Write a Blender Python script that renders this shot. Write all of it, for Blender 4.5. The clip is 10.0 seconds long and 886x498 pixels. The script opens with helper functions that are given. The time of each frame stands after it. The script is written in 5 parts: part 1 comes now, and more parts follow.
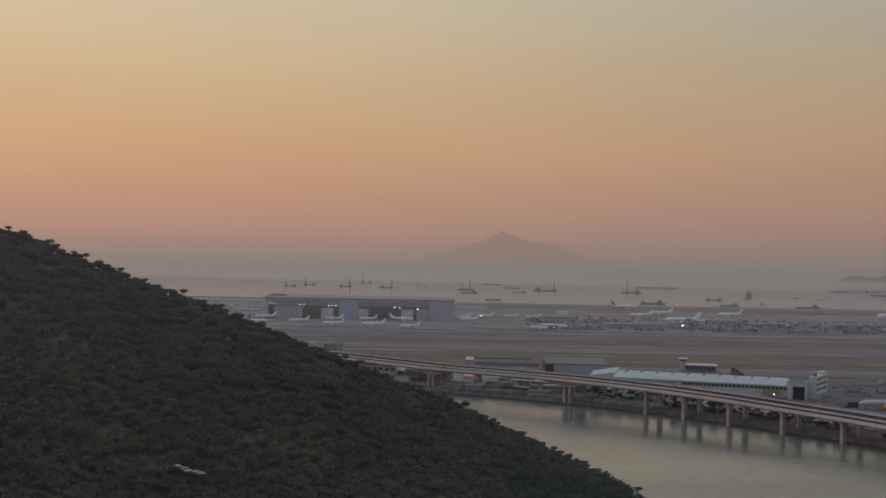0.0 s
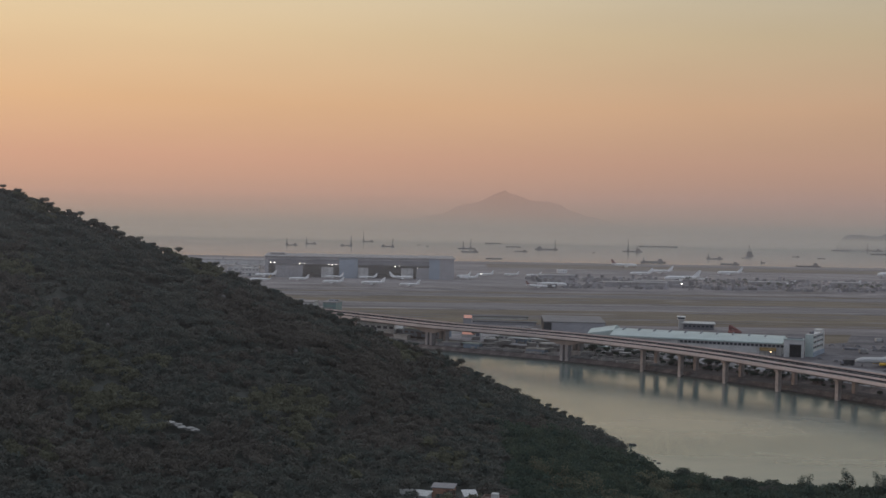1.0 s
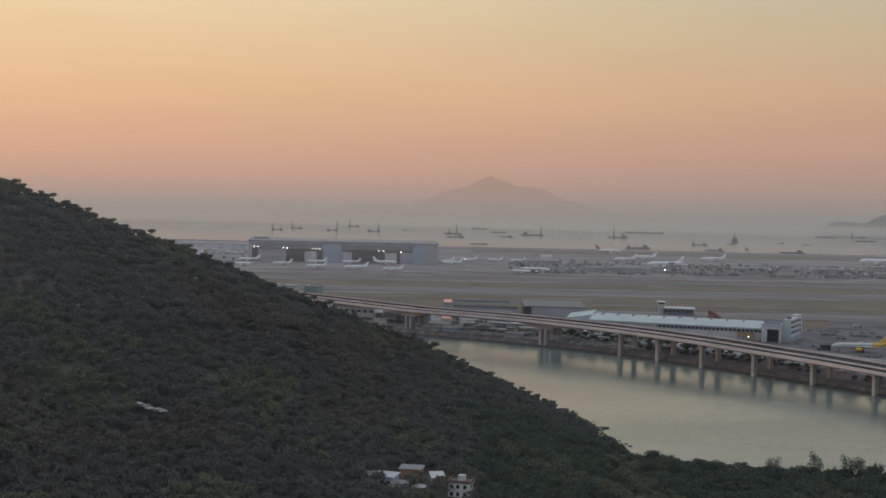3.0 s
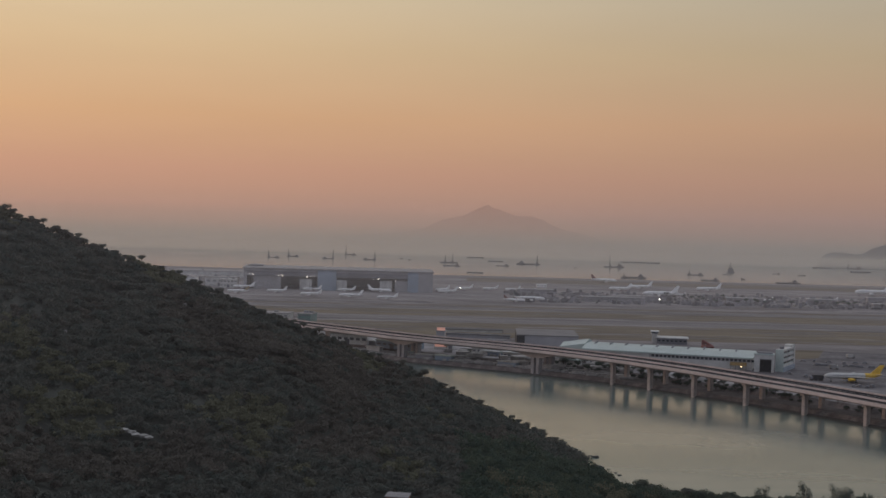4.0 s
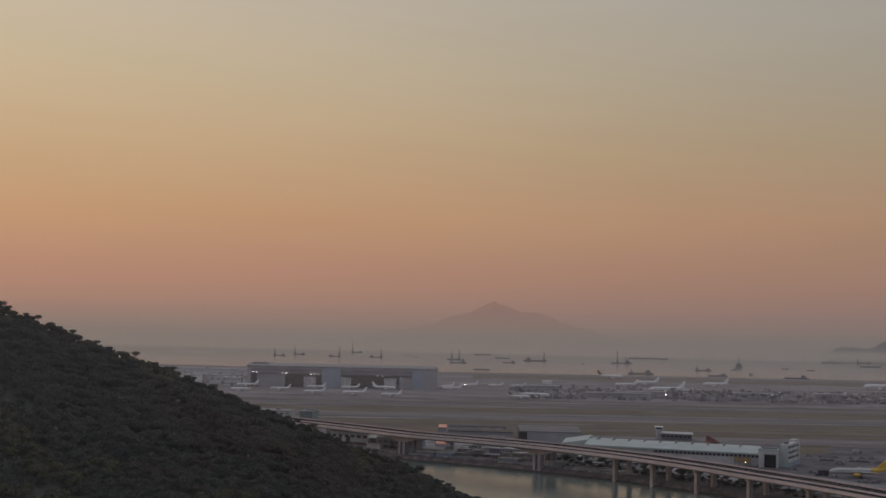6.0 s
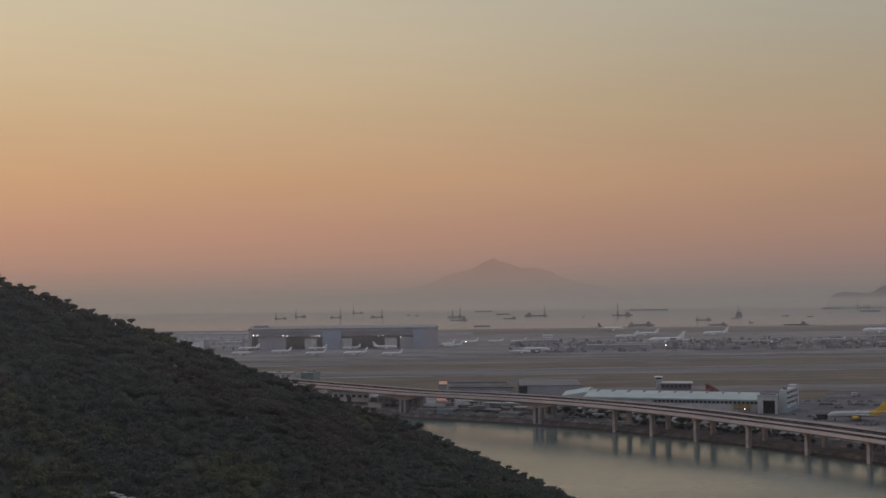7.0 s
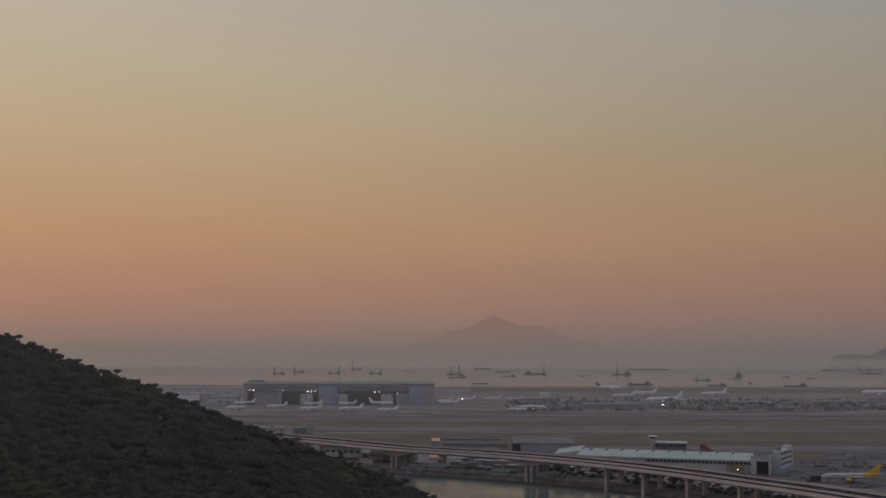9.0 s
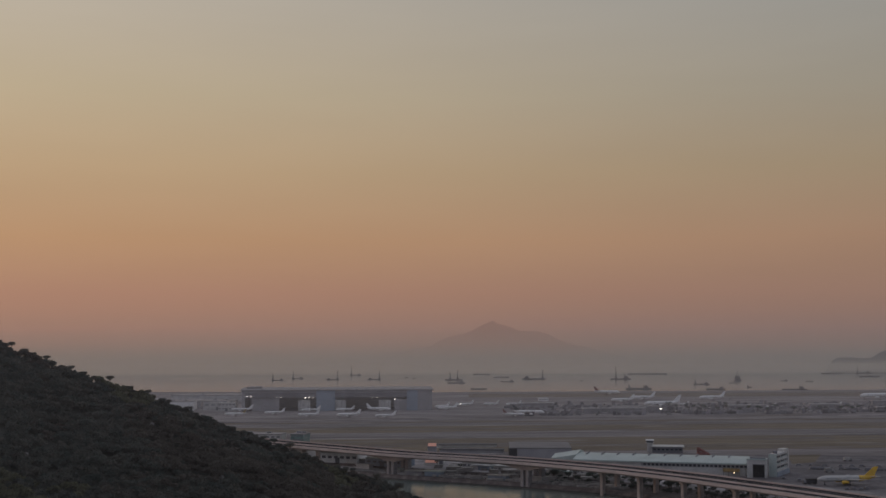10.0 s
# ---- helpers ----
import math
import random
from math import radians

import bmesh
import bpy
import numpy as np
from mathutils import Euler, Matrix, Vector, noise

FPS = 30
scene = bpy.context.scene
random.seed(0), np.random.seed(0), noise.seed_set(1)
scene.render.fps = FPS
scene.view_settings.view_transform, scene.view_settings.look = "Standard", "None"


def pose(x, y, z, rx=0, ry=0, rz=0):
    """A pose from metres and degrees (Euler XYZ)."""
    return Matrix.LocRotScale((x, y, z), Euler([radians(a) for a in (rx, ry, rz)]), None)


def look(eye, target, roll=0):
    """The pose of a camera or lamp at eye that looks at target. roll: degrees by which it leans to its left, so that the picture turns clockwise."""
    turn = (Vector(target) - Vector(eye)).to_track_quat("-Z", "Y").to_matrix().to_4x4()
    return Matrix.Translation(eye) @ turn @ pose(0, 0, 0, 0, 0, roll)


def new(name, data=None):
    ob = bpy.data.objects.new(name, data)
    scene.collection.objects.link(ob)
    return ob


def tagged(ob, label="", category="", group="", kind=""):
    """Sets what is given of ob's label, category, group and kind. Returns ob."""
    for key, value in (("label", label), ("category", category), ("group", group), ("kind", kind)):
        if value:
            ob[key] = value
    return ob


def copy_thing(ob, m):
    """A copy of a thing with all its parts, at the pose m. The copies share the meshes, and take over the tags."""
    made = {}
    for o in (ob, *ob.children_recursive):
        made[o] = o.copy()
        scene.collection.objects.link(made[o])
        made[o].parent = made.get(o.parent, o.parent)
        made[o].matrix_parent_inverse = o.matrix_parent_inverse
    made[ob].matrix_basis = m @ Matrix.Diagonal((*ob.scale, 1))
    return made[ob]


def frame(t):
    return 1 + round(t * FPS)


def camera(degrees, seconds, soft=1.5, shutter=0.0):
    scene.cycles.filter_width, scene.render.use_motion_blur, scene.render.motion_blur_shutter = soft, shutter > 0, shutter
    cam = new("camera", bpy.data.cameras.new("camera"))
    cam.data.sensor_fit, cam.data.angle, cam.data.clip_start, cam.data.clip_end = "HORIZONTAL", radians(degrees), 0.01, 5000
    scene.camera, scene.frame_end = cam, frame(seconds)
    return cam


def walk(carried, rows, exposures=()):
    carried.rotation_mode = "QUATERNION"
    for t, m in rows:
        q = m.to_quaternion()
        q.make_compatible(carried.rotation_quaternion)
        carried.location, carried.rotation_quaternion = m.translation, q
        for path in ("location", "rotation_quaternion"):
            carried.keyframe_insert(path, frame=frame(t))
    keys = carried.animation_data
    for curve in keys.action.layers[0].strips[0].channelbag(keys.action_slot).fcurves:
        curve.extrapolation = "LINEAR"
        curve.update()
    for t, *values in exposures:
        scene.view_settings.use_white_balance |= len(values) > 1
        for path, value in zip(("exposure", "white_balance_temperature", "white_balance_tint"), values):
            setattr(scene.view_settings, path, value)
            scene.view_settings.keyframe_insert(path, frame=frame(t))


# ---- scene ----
PATH = [
    (0, (3.17, -0.10, 108.27), (-9.15, 999.82, 111.90), 1.20),
    (0.5, (4.83, -0.15, 108.03), (-9.23, 999.72, 100.08), 0.92),
    (1, (6.49, -0.20, 107.79), (-6.76, 999.28, 78.28), 1.14),
    (1.5, (8.14, -0.25, 107.54), (-3.15, 999.44, 85.18), 1.29),
    (2, (9.79, -0.30, 107.28), (2.25, 998.73, 63.82), 1.23),
    (2.5, (11.42, -0.34, 107.03), (5.93, 998.65, 62.41), 1.25),
    (4, (16.30, -0.49, 106.23), (14.65, 999.36, 88.74), 1.69),
    (4.5, (17.91, -0.54, 105.96), (12.39, 999.44, 105.21), 1.66),
    (5, (19.52, -0.58, 105.68), (12.10, 999.27, 121.22), 1.47),
    (5.5, (21.12, -0.63, 105.40), (11.41, 999.01, 130.30), 1.13),
    (6, (22.72, -0.68, 105.11), (12.24, 997.40, 166.14), 1.34),
    (6.2, (23.35, -0.70, 105.00), (12.69, 996.62, 177.45), 1.41),
    (7.3, (26.83, -0.81, 104.35), (17.47, 999.00, 121.65), -0.98),
    (7.5, (27.46, -0.82, 104.23), (19.31, 998.98, 122.29), -0.26),
    (8, (29.03, -0.87, 103.93), (20.41, 998.15, 147.30), 0.19),
    (8.5, (30.59, -0.92, 103.63), (19.89, 996.58, 173.46), 0.15),
    (9, (32.15, -0.97, 103.32), (21.16, 996.26, 176.91), 0.19),
    (9.5, (33.70, -1.02, 103.00), (22.27, 996.17, 177.03), -0.17),
    (10, (35.25, -1.07, 102.69), (25.15, 995.81, 180.96), -0.17),
]
LENS = 39.50
cam = camera(LENS, 10.0, soft=1.5)
# seconds, stops, white balance in kelvin, tint
EXPOSURES = [(0, -0.12, 6520, 12), (0.5, 0.05, 6420, 9), (1, 0.16, 6400, 9), (1.5, 0.25, 6350, 7.5), (2, 0.35, 6300, 6.5), (2.5, 0.4, 6280, 5.5), (4, -0.02, 6600, 12.5),
             (4.5, -0.08, 6600, 12.5), (5, -0.15, 6690, 14.5), (5.5, -0.22, 6720, 15), (6, -0.36, 6720, 15.5), (7.5, -0.18, 6520, 12), (8, -0.28, 6570, 14),
             (8.5, -0.51, 6650, 15.5), (9, -0.53, 6650, 15.5), (9.5, -0.54, 6630, 15.5), (10, -0.54, 6550, 15)]
walk(cam, [(t, look(e, g, r)) for t, e, g, r in PATH], EXPOSURES)


# ---- world and sun ----
def lin(r, g, b):
    """Linear colour from 0-255 display values."""
    return tuple((c / 255 / 12.92 if c < 10 else ((c / 255 + 0.055) / 1.055) ** 2.4) for c in (r, g, b)) + (1.0,)


SUN_AZ, SUN_EL = radians(-72), radians(5)


def build_world():
    w = bpy.data.worlds.new("dusk_sky")
    scene.world = w
    w.use_nodes = True
    nt = w.node_tree
    nt.nodes.clear()
    N, L = nt.nodes.new, nt.links.new
    co = N("ShaderNodeTexCoord")
    sep = N("ShaderNodeSeparateXYZ")
    L(co.outputs["Generated"], sep.inputs[0])

    def ramp(stops):
        r = N("ShaderNodeValToRGB")
        r.color_ramp.interpolation = "LINEAR"
        while len(r.color_ramp.elements) < len(stops):
            r.color_ramp.elements.new(0.5)
        for e, (p, c) in zip(r.color_ramp.elements, stops):
            e.position, e.color = p, c
        return r

    # height of the ray, from below the skyline to overhead
    up = N("ShaderNodeMapRange")
    up.inputs["From Min"].default_value, up.inputs["From Max"].default_value = -0.05, 0.45
    L(sep.outputs["Z"], up.inputs["Value"])

    def pos(z):
        return (z + 0.05) / 0.5

    west = ramp([(0.0, lin(140, 128, 118)), (pos(0.0), lin(170, 141, 123)), (pos(0.014), lin(192, 149, 126)), (pos(0.042), lin(203, 155, 128)),
                 (pos(0.085), lin(216, 171, 129)), (pos(0.14), lin(219, 188, 147)), (pos(0.2), lin(220, 202, 167)), (pos(0.3), lin(217, 210, 194)), (1.0, lin(190, 196, 204))])
    east = ramp([(0.0, lin(125, 119, 113)), (pos(0.0), lin(135, 121, 114)), (pos(0.014), lin(150, 127, 118)), (pos(0.042), lin(166, 135, 118)),
                 (pos(0.085), lin(179, 146, 121)), (pos(0.14), lin(174, 157, 131)), (pos(0.2), lin(170, 165, 150)), (pos(0.3), lin(165, 170, 168)), (1.0, lin(176, 183, 193))])
    for r in (west, east):
        L(up.outputs[0], r.inputs[0])
    side = N("ShaderNodeMapRange")
    side.interpolation_type = "SMOOTHSTEP"
    side.inputs["From Min"].default_value, side.inputs["From Max"].default_value = -0.5, 0.55
    L(sep.outputs["X"], side.inputs["Value"])
    mix = N("ShaderNodeMix")
    mix.data_type = "RGBA"
    L(side.outputs[0], mix.inputs[0]), L(west.outputs[0], mix.inputs[6]), L(east.outputs[0], mix.inputs[7])
    # away from the sunset the sky is dim and blue
    back = N("ShaderNodeMapRange")
    back.interpolation_type = "SMOOTHSTEP"
    back.inputs["From Min"].default_value, back.inputs["From Max"].default_value = 0.55, -0.5
    L(sep.outputs["Y"], back.inputs["Value"])
    mix2 = N("ShaderNodeMix")
    mix2.data_type = "RGBA"
    L(back.outputs[0], mix2.inputs[0]), L(mix.outputs[2], mix2.inputs[6])
    mix2.inputs[7].default_value = lin(156, 162, 176)
    # faint uneven veil of cloud
    ns = N("ShaderNodeTexNoise")
    mp = N("ShaderNodeMapping")
    mp.inputs["Scale"].default_value = (1.5, 1.5, 9)
    L(co.outputs["Generated"], mp.inputs[0]), L(mp.outputs[0], ns.inputs["Vector"])
    ns.inputs["Scale"].default_value, ns.inputs["Detail"].default_value = 3.0, 4.0
    nr = N("ShaderNodeMapRange")
    nr.inputs["From Min"].default_value, nr.inputs["From Max"].default_value = 0.3, 0.7
    nr.inputs["To Min"].default_value, nr.inputs["To Max"].default_value = 0.98, 1.02
    L(ns.outputs[0], nr.inputs["Value"])
    bg = N("ShaderNodeBackground")
    L(mix2.outputs[2], bg.inputs["Color"]), L(nr.outputs[0], bg.inputs["Strength"])
    sky = N("ShaderNodeTexSky")
    sky.sky_type, sky.sun_disc = "NISHITA", False
    sky.sun_elevation, sky.sun_rotation = SUN_EL, SUN_AZ
    bg2 = N("ShaderNodeBackground")
    L(sky.outputs[0], bg2.inputs["Color"])
    bg2.inputs["Strength"].default_value = 0.004
    add, out = N("ShaderNodeAddShader"), N("ShaderNodeOutputWorld")
    L(bg.outputs[0], add.inputs[0]), L(bg2.outputs[0], add.inputs[1]), L(add.outputs[0], out.inputs[0])


build_world()
sun = new("sun", bpy.data.lights.new("sun", "SUN"))
sun.data.energy, sun.data.angle, sun.data.color = 0.38, radians(12), (1.0, 0.62, 0.42)
sun.matrix_world = look((math.sin(SUN_AZ) * 100, math.cos(SUN_AZ) * 100, math.tan(SUN_EL) * 100), (0, 0, 0))


# ---- materials ----
def material(name, col, rough=0.8, metal=0.0, vary=0.25, scale=0.2, fine=3.0, bump=0.0, per=0.0, col2=None, stretch=(1, 1, 1), island=0.0, leafy=0.0, spec=0.5):
    """Base colour broken up by coarse and fine noise in metres; per: spread from piece to piece."""
    m = bpy.data.materials.new(name)
    m.use_nodes = True
    nt = m.node_tree
    N, L = nt.nodes.new, nt.links.new
    b = nt.nodes["Principled BSDF"]
    b.inputs["Roughness"].default_value, b.inputs["Metallic"].default_value = rough, metal
    b.inputs["Specular IOR Level"].default_value = spec
    geo = N("ShaderNodeNewGeometry")
    mp = N("ShaderNodeMapping")
    mp.inputs["Scale"].default_value = stretch
    L(geo.outputs["Position"], mp.inputs[0])
    n1, n2 = N("ShaderNodeTexNoise"), N("ShaderNodeTexNoise")
    for n, s in ((n1, scale), (n2, fine)):
        n.inputs["Scale"].default_value, n.inputs["Detail"].default_value = s, 4.0
        L(mp.outputs[0], n.inputs["Vector"])
    mx = N("ShaderNodeMix")
    mx.data_type = "RGBA"
    dark = tuple(c * (1 - vary) for c in col)
    other = col2 or tuple(min(1, c * (1 + vary)) for c in col)
    mx.inputs[6].default_value, mx.inputs[7].default_value = (*(col if col2 else dark), 1), (*other, 1)
    r1 = N("ShaderNodeMapRange")
    r1.inputs["From Min"].default_value, r1.inputs["From Max"].default_value = 0.32, 0.68
    L(n1.outputs[0], r1.inputs["Value"]), L(r1.outputs[0], mx.inputs[0])
    hsv = N("ShaderNodeHueSaturation")
    L(mx.outputs[2], hsv.inputs["Color"])
    val = N("ShaderNodeMapRange")
    val.inputs["From Min"].default_value, val.inputs["From Max"].default_value = 0.3, 0.7
    val.inputs["To Min"].default_value, val.inputs["To Max"].default_value = 1 - vary * 0.6, 1 + vary * 0.6
    L(n2.outputs[0], val.inputs["Value"])
    last = val.outputs[0]
    for amount, node, sock in ((per, "ShaderNodeObjectInfo", "Random"), (island, "ShaderNodeNewGeometry", "Random Per Island")):
        if amount:
            oi = N(node)
            pr = N("ShaderNodeMapRange")
            pr.inputs["To Min"].default_value, pr.inputs["To Max"].default_value = 1 - amount, 1 + amount
            mu = N("ShaderNodeMath")
            mu.operation = "MULTIPLY"
            L(oi.outputs[sock], pr.inputs["Value"]), L(pr.outputs[0], mu.inputs[0]), L(last, mu.inputs[1])
            last = mu.outputs[0]
    L(last, hsv.inputs["Value"])
    L(hsv.outputs[0], b.inputs["Base Color"])
    if leafy:
        tl, ms = N("ShaderNodeBsdfTranslucent"), N("ShaderNodeMixShader")
        ms.inputs[0].default_value = leafy
        L(hsv.outputs[0], tl.inputs["Color"]), L(b.outputs[0], ms.inputs[1]), L(tl.outputs[0], ms.inputs[2])
        L(ms.outputs[0], nt.nodes["Material Output"].inputs["Surface"])
    if bump:
        bp = N("ShaderNodeBump")
        bp.inputs["Strength"].default_value, bp.inputs["Distance"].default_value = bump, 0.3
        L(n2.outputs[0], bp.inputs["Height"]), L(bp.outputs[0], b.inputs["Normal"])
    return m


def glow(name, col, strength):
    m = bpy.data.materials.new(name)
    m.use_nodes = True
    b = m.node_tree.nodes["Principled BSDF"]
    b.inputs["Base Color"].default_value = (*col, 1)
    b.inputs["Emission Color"].default_value = (*col, 1)
    b.inputs["Emission Strength"].default_value = strength
    return m


def sea_material():
    m = bpy.data.materials.new("sea_water")
    m.use_nodes = True
    nt = m.node_tree
    N, L = nt.nodes.new, nt.links.new
    b = nt.nodes["Principled BSDF"]
    b.inputs["Base Color"].default_value = (0.20, 0.232, 0.205, 1)
    b.inputs["Roughness"].default_value = 0.16
    b.inputs["IOR"].default_value = 1.33
    geo, mp = N("ShaderNodeNewGeometry"), N("ShaderNodeMapping")
    mp.inputs["Scale"].default_value = (1.0, 0.45, 1)
    mp.inputs["Rotation"].default_value = (0, 0, 0.5)
    L(geo.outputs["Position"], mp.inputs[0])
    n1, n2, n3 = N("ShaderNodeTexNoise"), N("ShaderNodeTexNoise"), N("ShaderNodeTexNoise")
    for n, s in ((n1, 0.35), (n2, 0.045), (n3, 0.008)):
        n.inputs["Scale"].default_value, n.inputs["Detail"].default_value = s, 3.0
        L(mp.outputs[0], n.inputs["Vector"])
    b1, b2 = N("ShaderNodeBump"), N("ShaderNodeBump")
    b1.inputs["Strength"].default_value, b1.inputs["Distance"].default_value = 0.2, 0.15
    b2.inputs["Strength"].default_value, b2.inputs["Distance"].default_value = 0.1, 0.5
    L(n1.outputs[0], b1.inputs["Height"]), L(n2.outputs[0], b2.inputs["Height"]), L(b1.outputs[0], b2.inputs["Normal"])
    L(b2.outputs[0], b.inputs["Normal"])
    # pale silt streaks drawn out by the tide
    m2, n4, r4, mc = N("ShaderNodeMapping"), N("ShaderNodeTexNoise"), N("ShaderNodeMapRange"), N("ShaderNodeMix")
    m2.inputs["Rotation"].default_value, m2.inputs["Scale"].default_value = (0, 0, 0.75), (0.5, 1.3, 1)
    n4.inputs["Scale"].default_value, n4.inputs["Detail"].default_value, n4.inputs["Distortion"].default_value = 0.012, 5.0, 0.6
    r4.inputs["From Min"].default_value, r4.inputs["From Max"].default_value = 0.4, 0.64
    mc.data_type = "RGBA"
    mc.inputs[6].default_value, mc.inputs[7].default_value = (0.09, 0.132, 0.125, 1), (0.19, 0.212, 0.186, 1)
    L(geo.outputs["Position"], m2.inputs[0]), L(m2.outputs[0], n4.inputs["Vector"]), L(n4.outputs[0], r4.inputs["Value"])
    L(r4.outputs[0], mc.inputs[0]), L(mc.outputs[2], b.inputs["Base Color"])
    # wind streaks: smoother and rougher patches
    rr = N("ShaderNodeMapRange")
    rr.inputs["From Min"].default_value, rr.inputs["From Max"].default_value = 0.35, 0.65
    rr.inputs["To Min"].default_value, rr.inputs["To Max"].default_value = 0.11, 0.2
    L(n3.outputs[0], rr.inputs["Value"]), L(rr.outputs[0], b.inputs["Roughness"])
    return m


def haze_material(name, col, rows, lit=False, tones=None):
    """Sheet that paints in thin haze: rows of (height, density). Far sheets glow in the tones of the low sky, west and
    east; nearer ones are lit by the sky.
    """
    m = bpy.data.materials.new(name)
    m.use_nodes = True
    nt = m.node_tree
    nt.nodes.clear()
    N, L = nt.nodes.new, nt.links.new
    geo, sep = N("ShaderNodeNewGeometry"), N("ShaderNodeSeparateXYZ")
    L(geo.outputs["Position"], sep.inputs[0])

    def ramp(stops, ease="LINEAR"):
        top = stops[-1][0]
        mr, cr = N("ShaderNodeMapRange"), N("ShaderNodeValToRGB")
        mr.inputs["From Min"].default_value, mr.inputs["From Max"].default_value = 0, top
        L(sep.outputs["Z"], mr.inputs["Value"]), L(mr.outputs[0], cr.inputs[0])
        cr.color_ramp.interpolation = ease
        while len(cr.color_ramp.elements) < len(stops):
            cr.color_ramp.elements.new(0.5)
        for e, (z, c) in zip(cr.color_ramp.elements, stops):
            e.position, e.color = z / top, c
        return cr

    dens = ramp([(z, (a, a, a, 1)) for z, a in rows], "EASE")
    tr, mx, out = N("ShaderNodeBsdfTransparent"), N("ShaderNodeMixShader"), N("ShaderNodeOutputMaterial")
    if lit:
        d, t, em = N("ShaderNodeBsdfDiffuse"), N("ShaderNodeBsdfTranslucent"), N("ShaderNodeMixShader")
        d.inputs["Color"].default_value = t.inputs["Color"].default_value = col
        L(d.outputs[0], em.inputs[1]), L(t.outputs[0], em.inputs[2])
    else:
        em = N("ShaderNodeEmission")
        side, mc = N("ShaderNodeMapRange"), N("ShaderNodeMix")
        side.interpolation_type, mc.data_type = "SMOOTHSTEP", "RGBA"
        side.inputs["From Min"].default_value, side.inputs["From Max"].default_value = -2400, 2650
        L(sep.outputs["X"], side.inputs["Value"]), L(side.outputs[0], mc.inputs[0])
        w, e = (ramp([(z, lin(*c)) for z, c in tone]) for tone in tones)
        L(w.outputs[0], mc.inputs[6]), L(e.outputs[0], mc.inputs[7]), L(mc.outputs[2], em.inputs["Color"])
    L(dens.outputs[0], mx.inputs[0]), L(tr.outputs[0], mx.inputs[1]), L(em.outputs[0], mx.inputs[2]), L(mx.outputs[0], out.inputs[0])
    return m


M_SEA = sea_material()
M_SOIL = material("forest_floor", (0.085, 0.088, 0.075), 0.95, vary=0.25, scale=0.05, fine=0.6, bump=0.4)
M_LEAF = material("foliage", (0.090, 0.111, 0.099), 0.8, vary=0.24, scale=0.16, fine=0.3, col2=(0.160, 0.152, 0.130), island=0.1, leafy=0.45)
M_LEAF2 = material("olive_foliage", (0.166, 0.165, 0.111), 0.8, vary=0.18, scale=0.1, fine=0.3, island=0.12, leafy=0.45)
M_LEAFB = material("brown_foliage", (0.140, 0.126, 0.108), 0.8, vary=0.2, scale=0.06, fine=0.25, island=0.1, leafy=0.45)
M_LEAFD = material("dark_foliage", (0.073, 0.097, 0.077), 0.8, vary=0.2, scale=0.08, fine=0.4, island=0.15, leafy=0.4)
M_LEAFV = material("shore_foliage", (0.053, 0.087, 0.070), 0.8, vary=0.25, scale=0.16, fine=0.4, col2=(0.100, 0.122, 0.081), island=0.12, leafy=0.45)
M_BARK = material("bark", (0.09, 0.07, 0.05), 0.9, vary=0.3, scale=1.0, fine=8)
M_ROCK = material("shore_rock", (0.06, 0.058, 0.055), 0.85, vary=0.35, scale=0.3, fine=1.5, bump=0.6)
M_WALLROCK = material("seawall_rubble", (0.170, 0.149, 0.144), 0.9, vary=0.4, scale=0.15, fine=0.7, bump=0.7)
M_CONC = material("apron_concrete", (0.219, 0.200, 0.200), 0.95, spec=0.15, vary=0.36, scale=0.016, fine=0.12, stretch=(0.3, 1, 1))
M_ASPH = material("runway_asphalt", (0.176, 0.163, 0.163), 0.95, spec=0.15, vary=0.32, scale=0.015, fine=0.2, stretch=(0.12, 1, 1))
M_STAND = material("stained_asphalt", (0.147, 0.139, 0.146), 0.95, spec=0.15, vary=0.35, scale=0.05, fine=0.3)
M_GRASS = material("dry_grass", (0.198, 0.163, 0.118), 0.95, spec=0.1, vary=0.4, scale=0.014, fine=0.1, col2=(0.147, 0.126, 0.100), stretch=(0.22, 1, 1))
M_YARD = material("yard_ground", (0.294, 0.278, 0.281), 0.95, spec=0.15, vary=0.3, scale=0.04, fine=0.3)
M_QUAY = material("quay_ground", (0.170, 0.151, 0.146), 0.95, spec=0.15, vary=0.25, scale=0.06, fine=0.4)
M_LINE = material("worn_line", (0.3, 0.29, 0.275), 0.8, vary=0.2, scale=0.1)
M_PAINT = material("road_paint", (0.7, 0.7, 0.66), 0.7, vary=0.15, scale=0.1)
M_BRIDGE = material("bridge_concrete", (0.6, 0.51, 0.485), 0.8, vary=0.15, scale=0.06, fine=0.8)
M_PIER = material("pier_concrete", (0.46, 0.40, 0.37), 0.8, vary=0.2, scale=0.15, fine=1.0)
# bridge concrete darkened: shade below the deck edge is put into the colour
M_GIRDER = material("painted_shade_concrete", (0.4, 0.345, 0.325), 0.85, vary=0.18, scale=0.08, fine=0.8)
M_PIERG = material("grey_pier_concrete", (0.33, 0.315, 0.32), 0.85, vary=0.2, scale=0.15, fine=0.8)
M_ROAD = material("bridge_asphalt", (0.034, 0.033, 0.036), 1.0, vary=0.2, scale=0.05, fine=0.6, spec=0.0)
M_WHITE = material("white_paint", (0.86, 0.86, 0.85), 0.5, vary=0.08, scale=0.3, fine=2)
M_CREAM = material("cream_render", (0.74, 0.70, 0.64), 0.75, vary=0.1, scale=0.3, fine=1.5)
M_OFFW = material("weathered_white", (0.53, 0.525, 0.51), 0.7, vary=0.15, scale=0.12, fine=1.0)
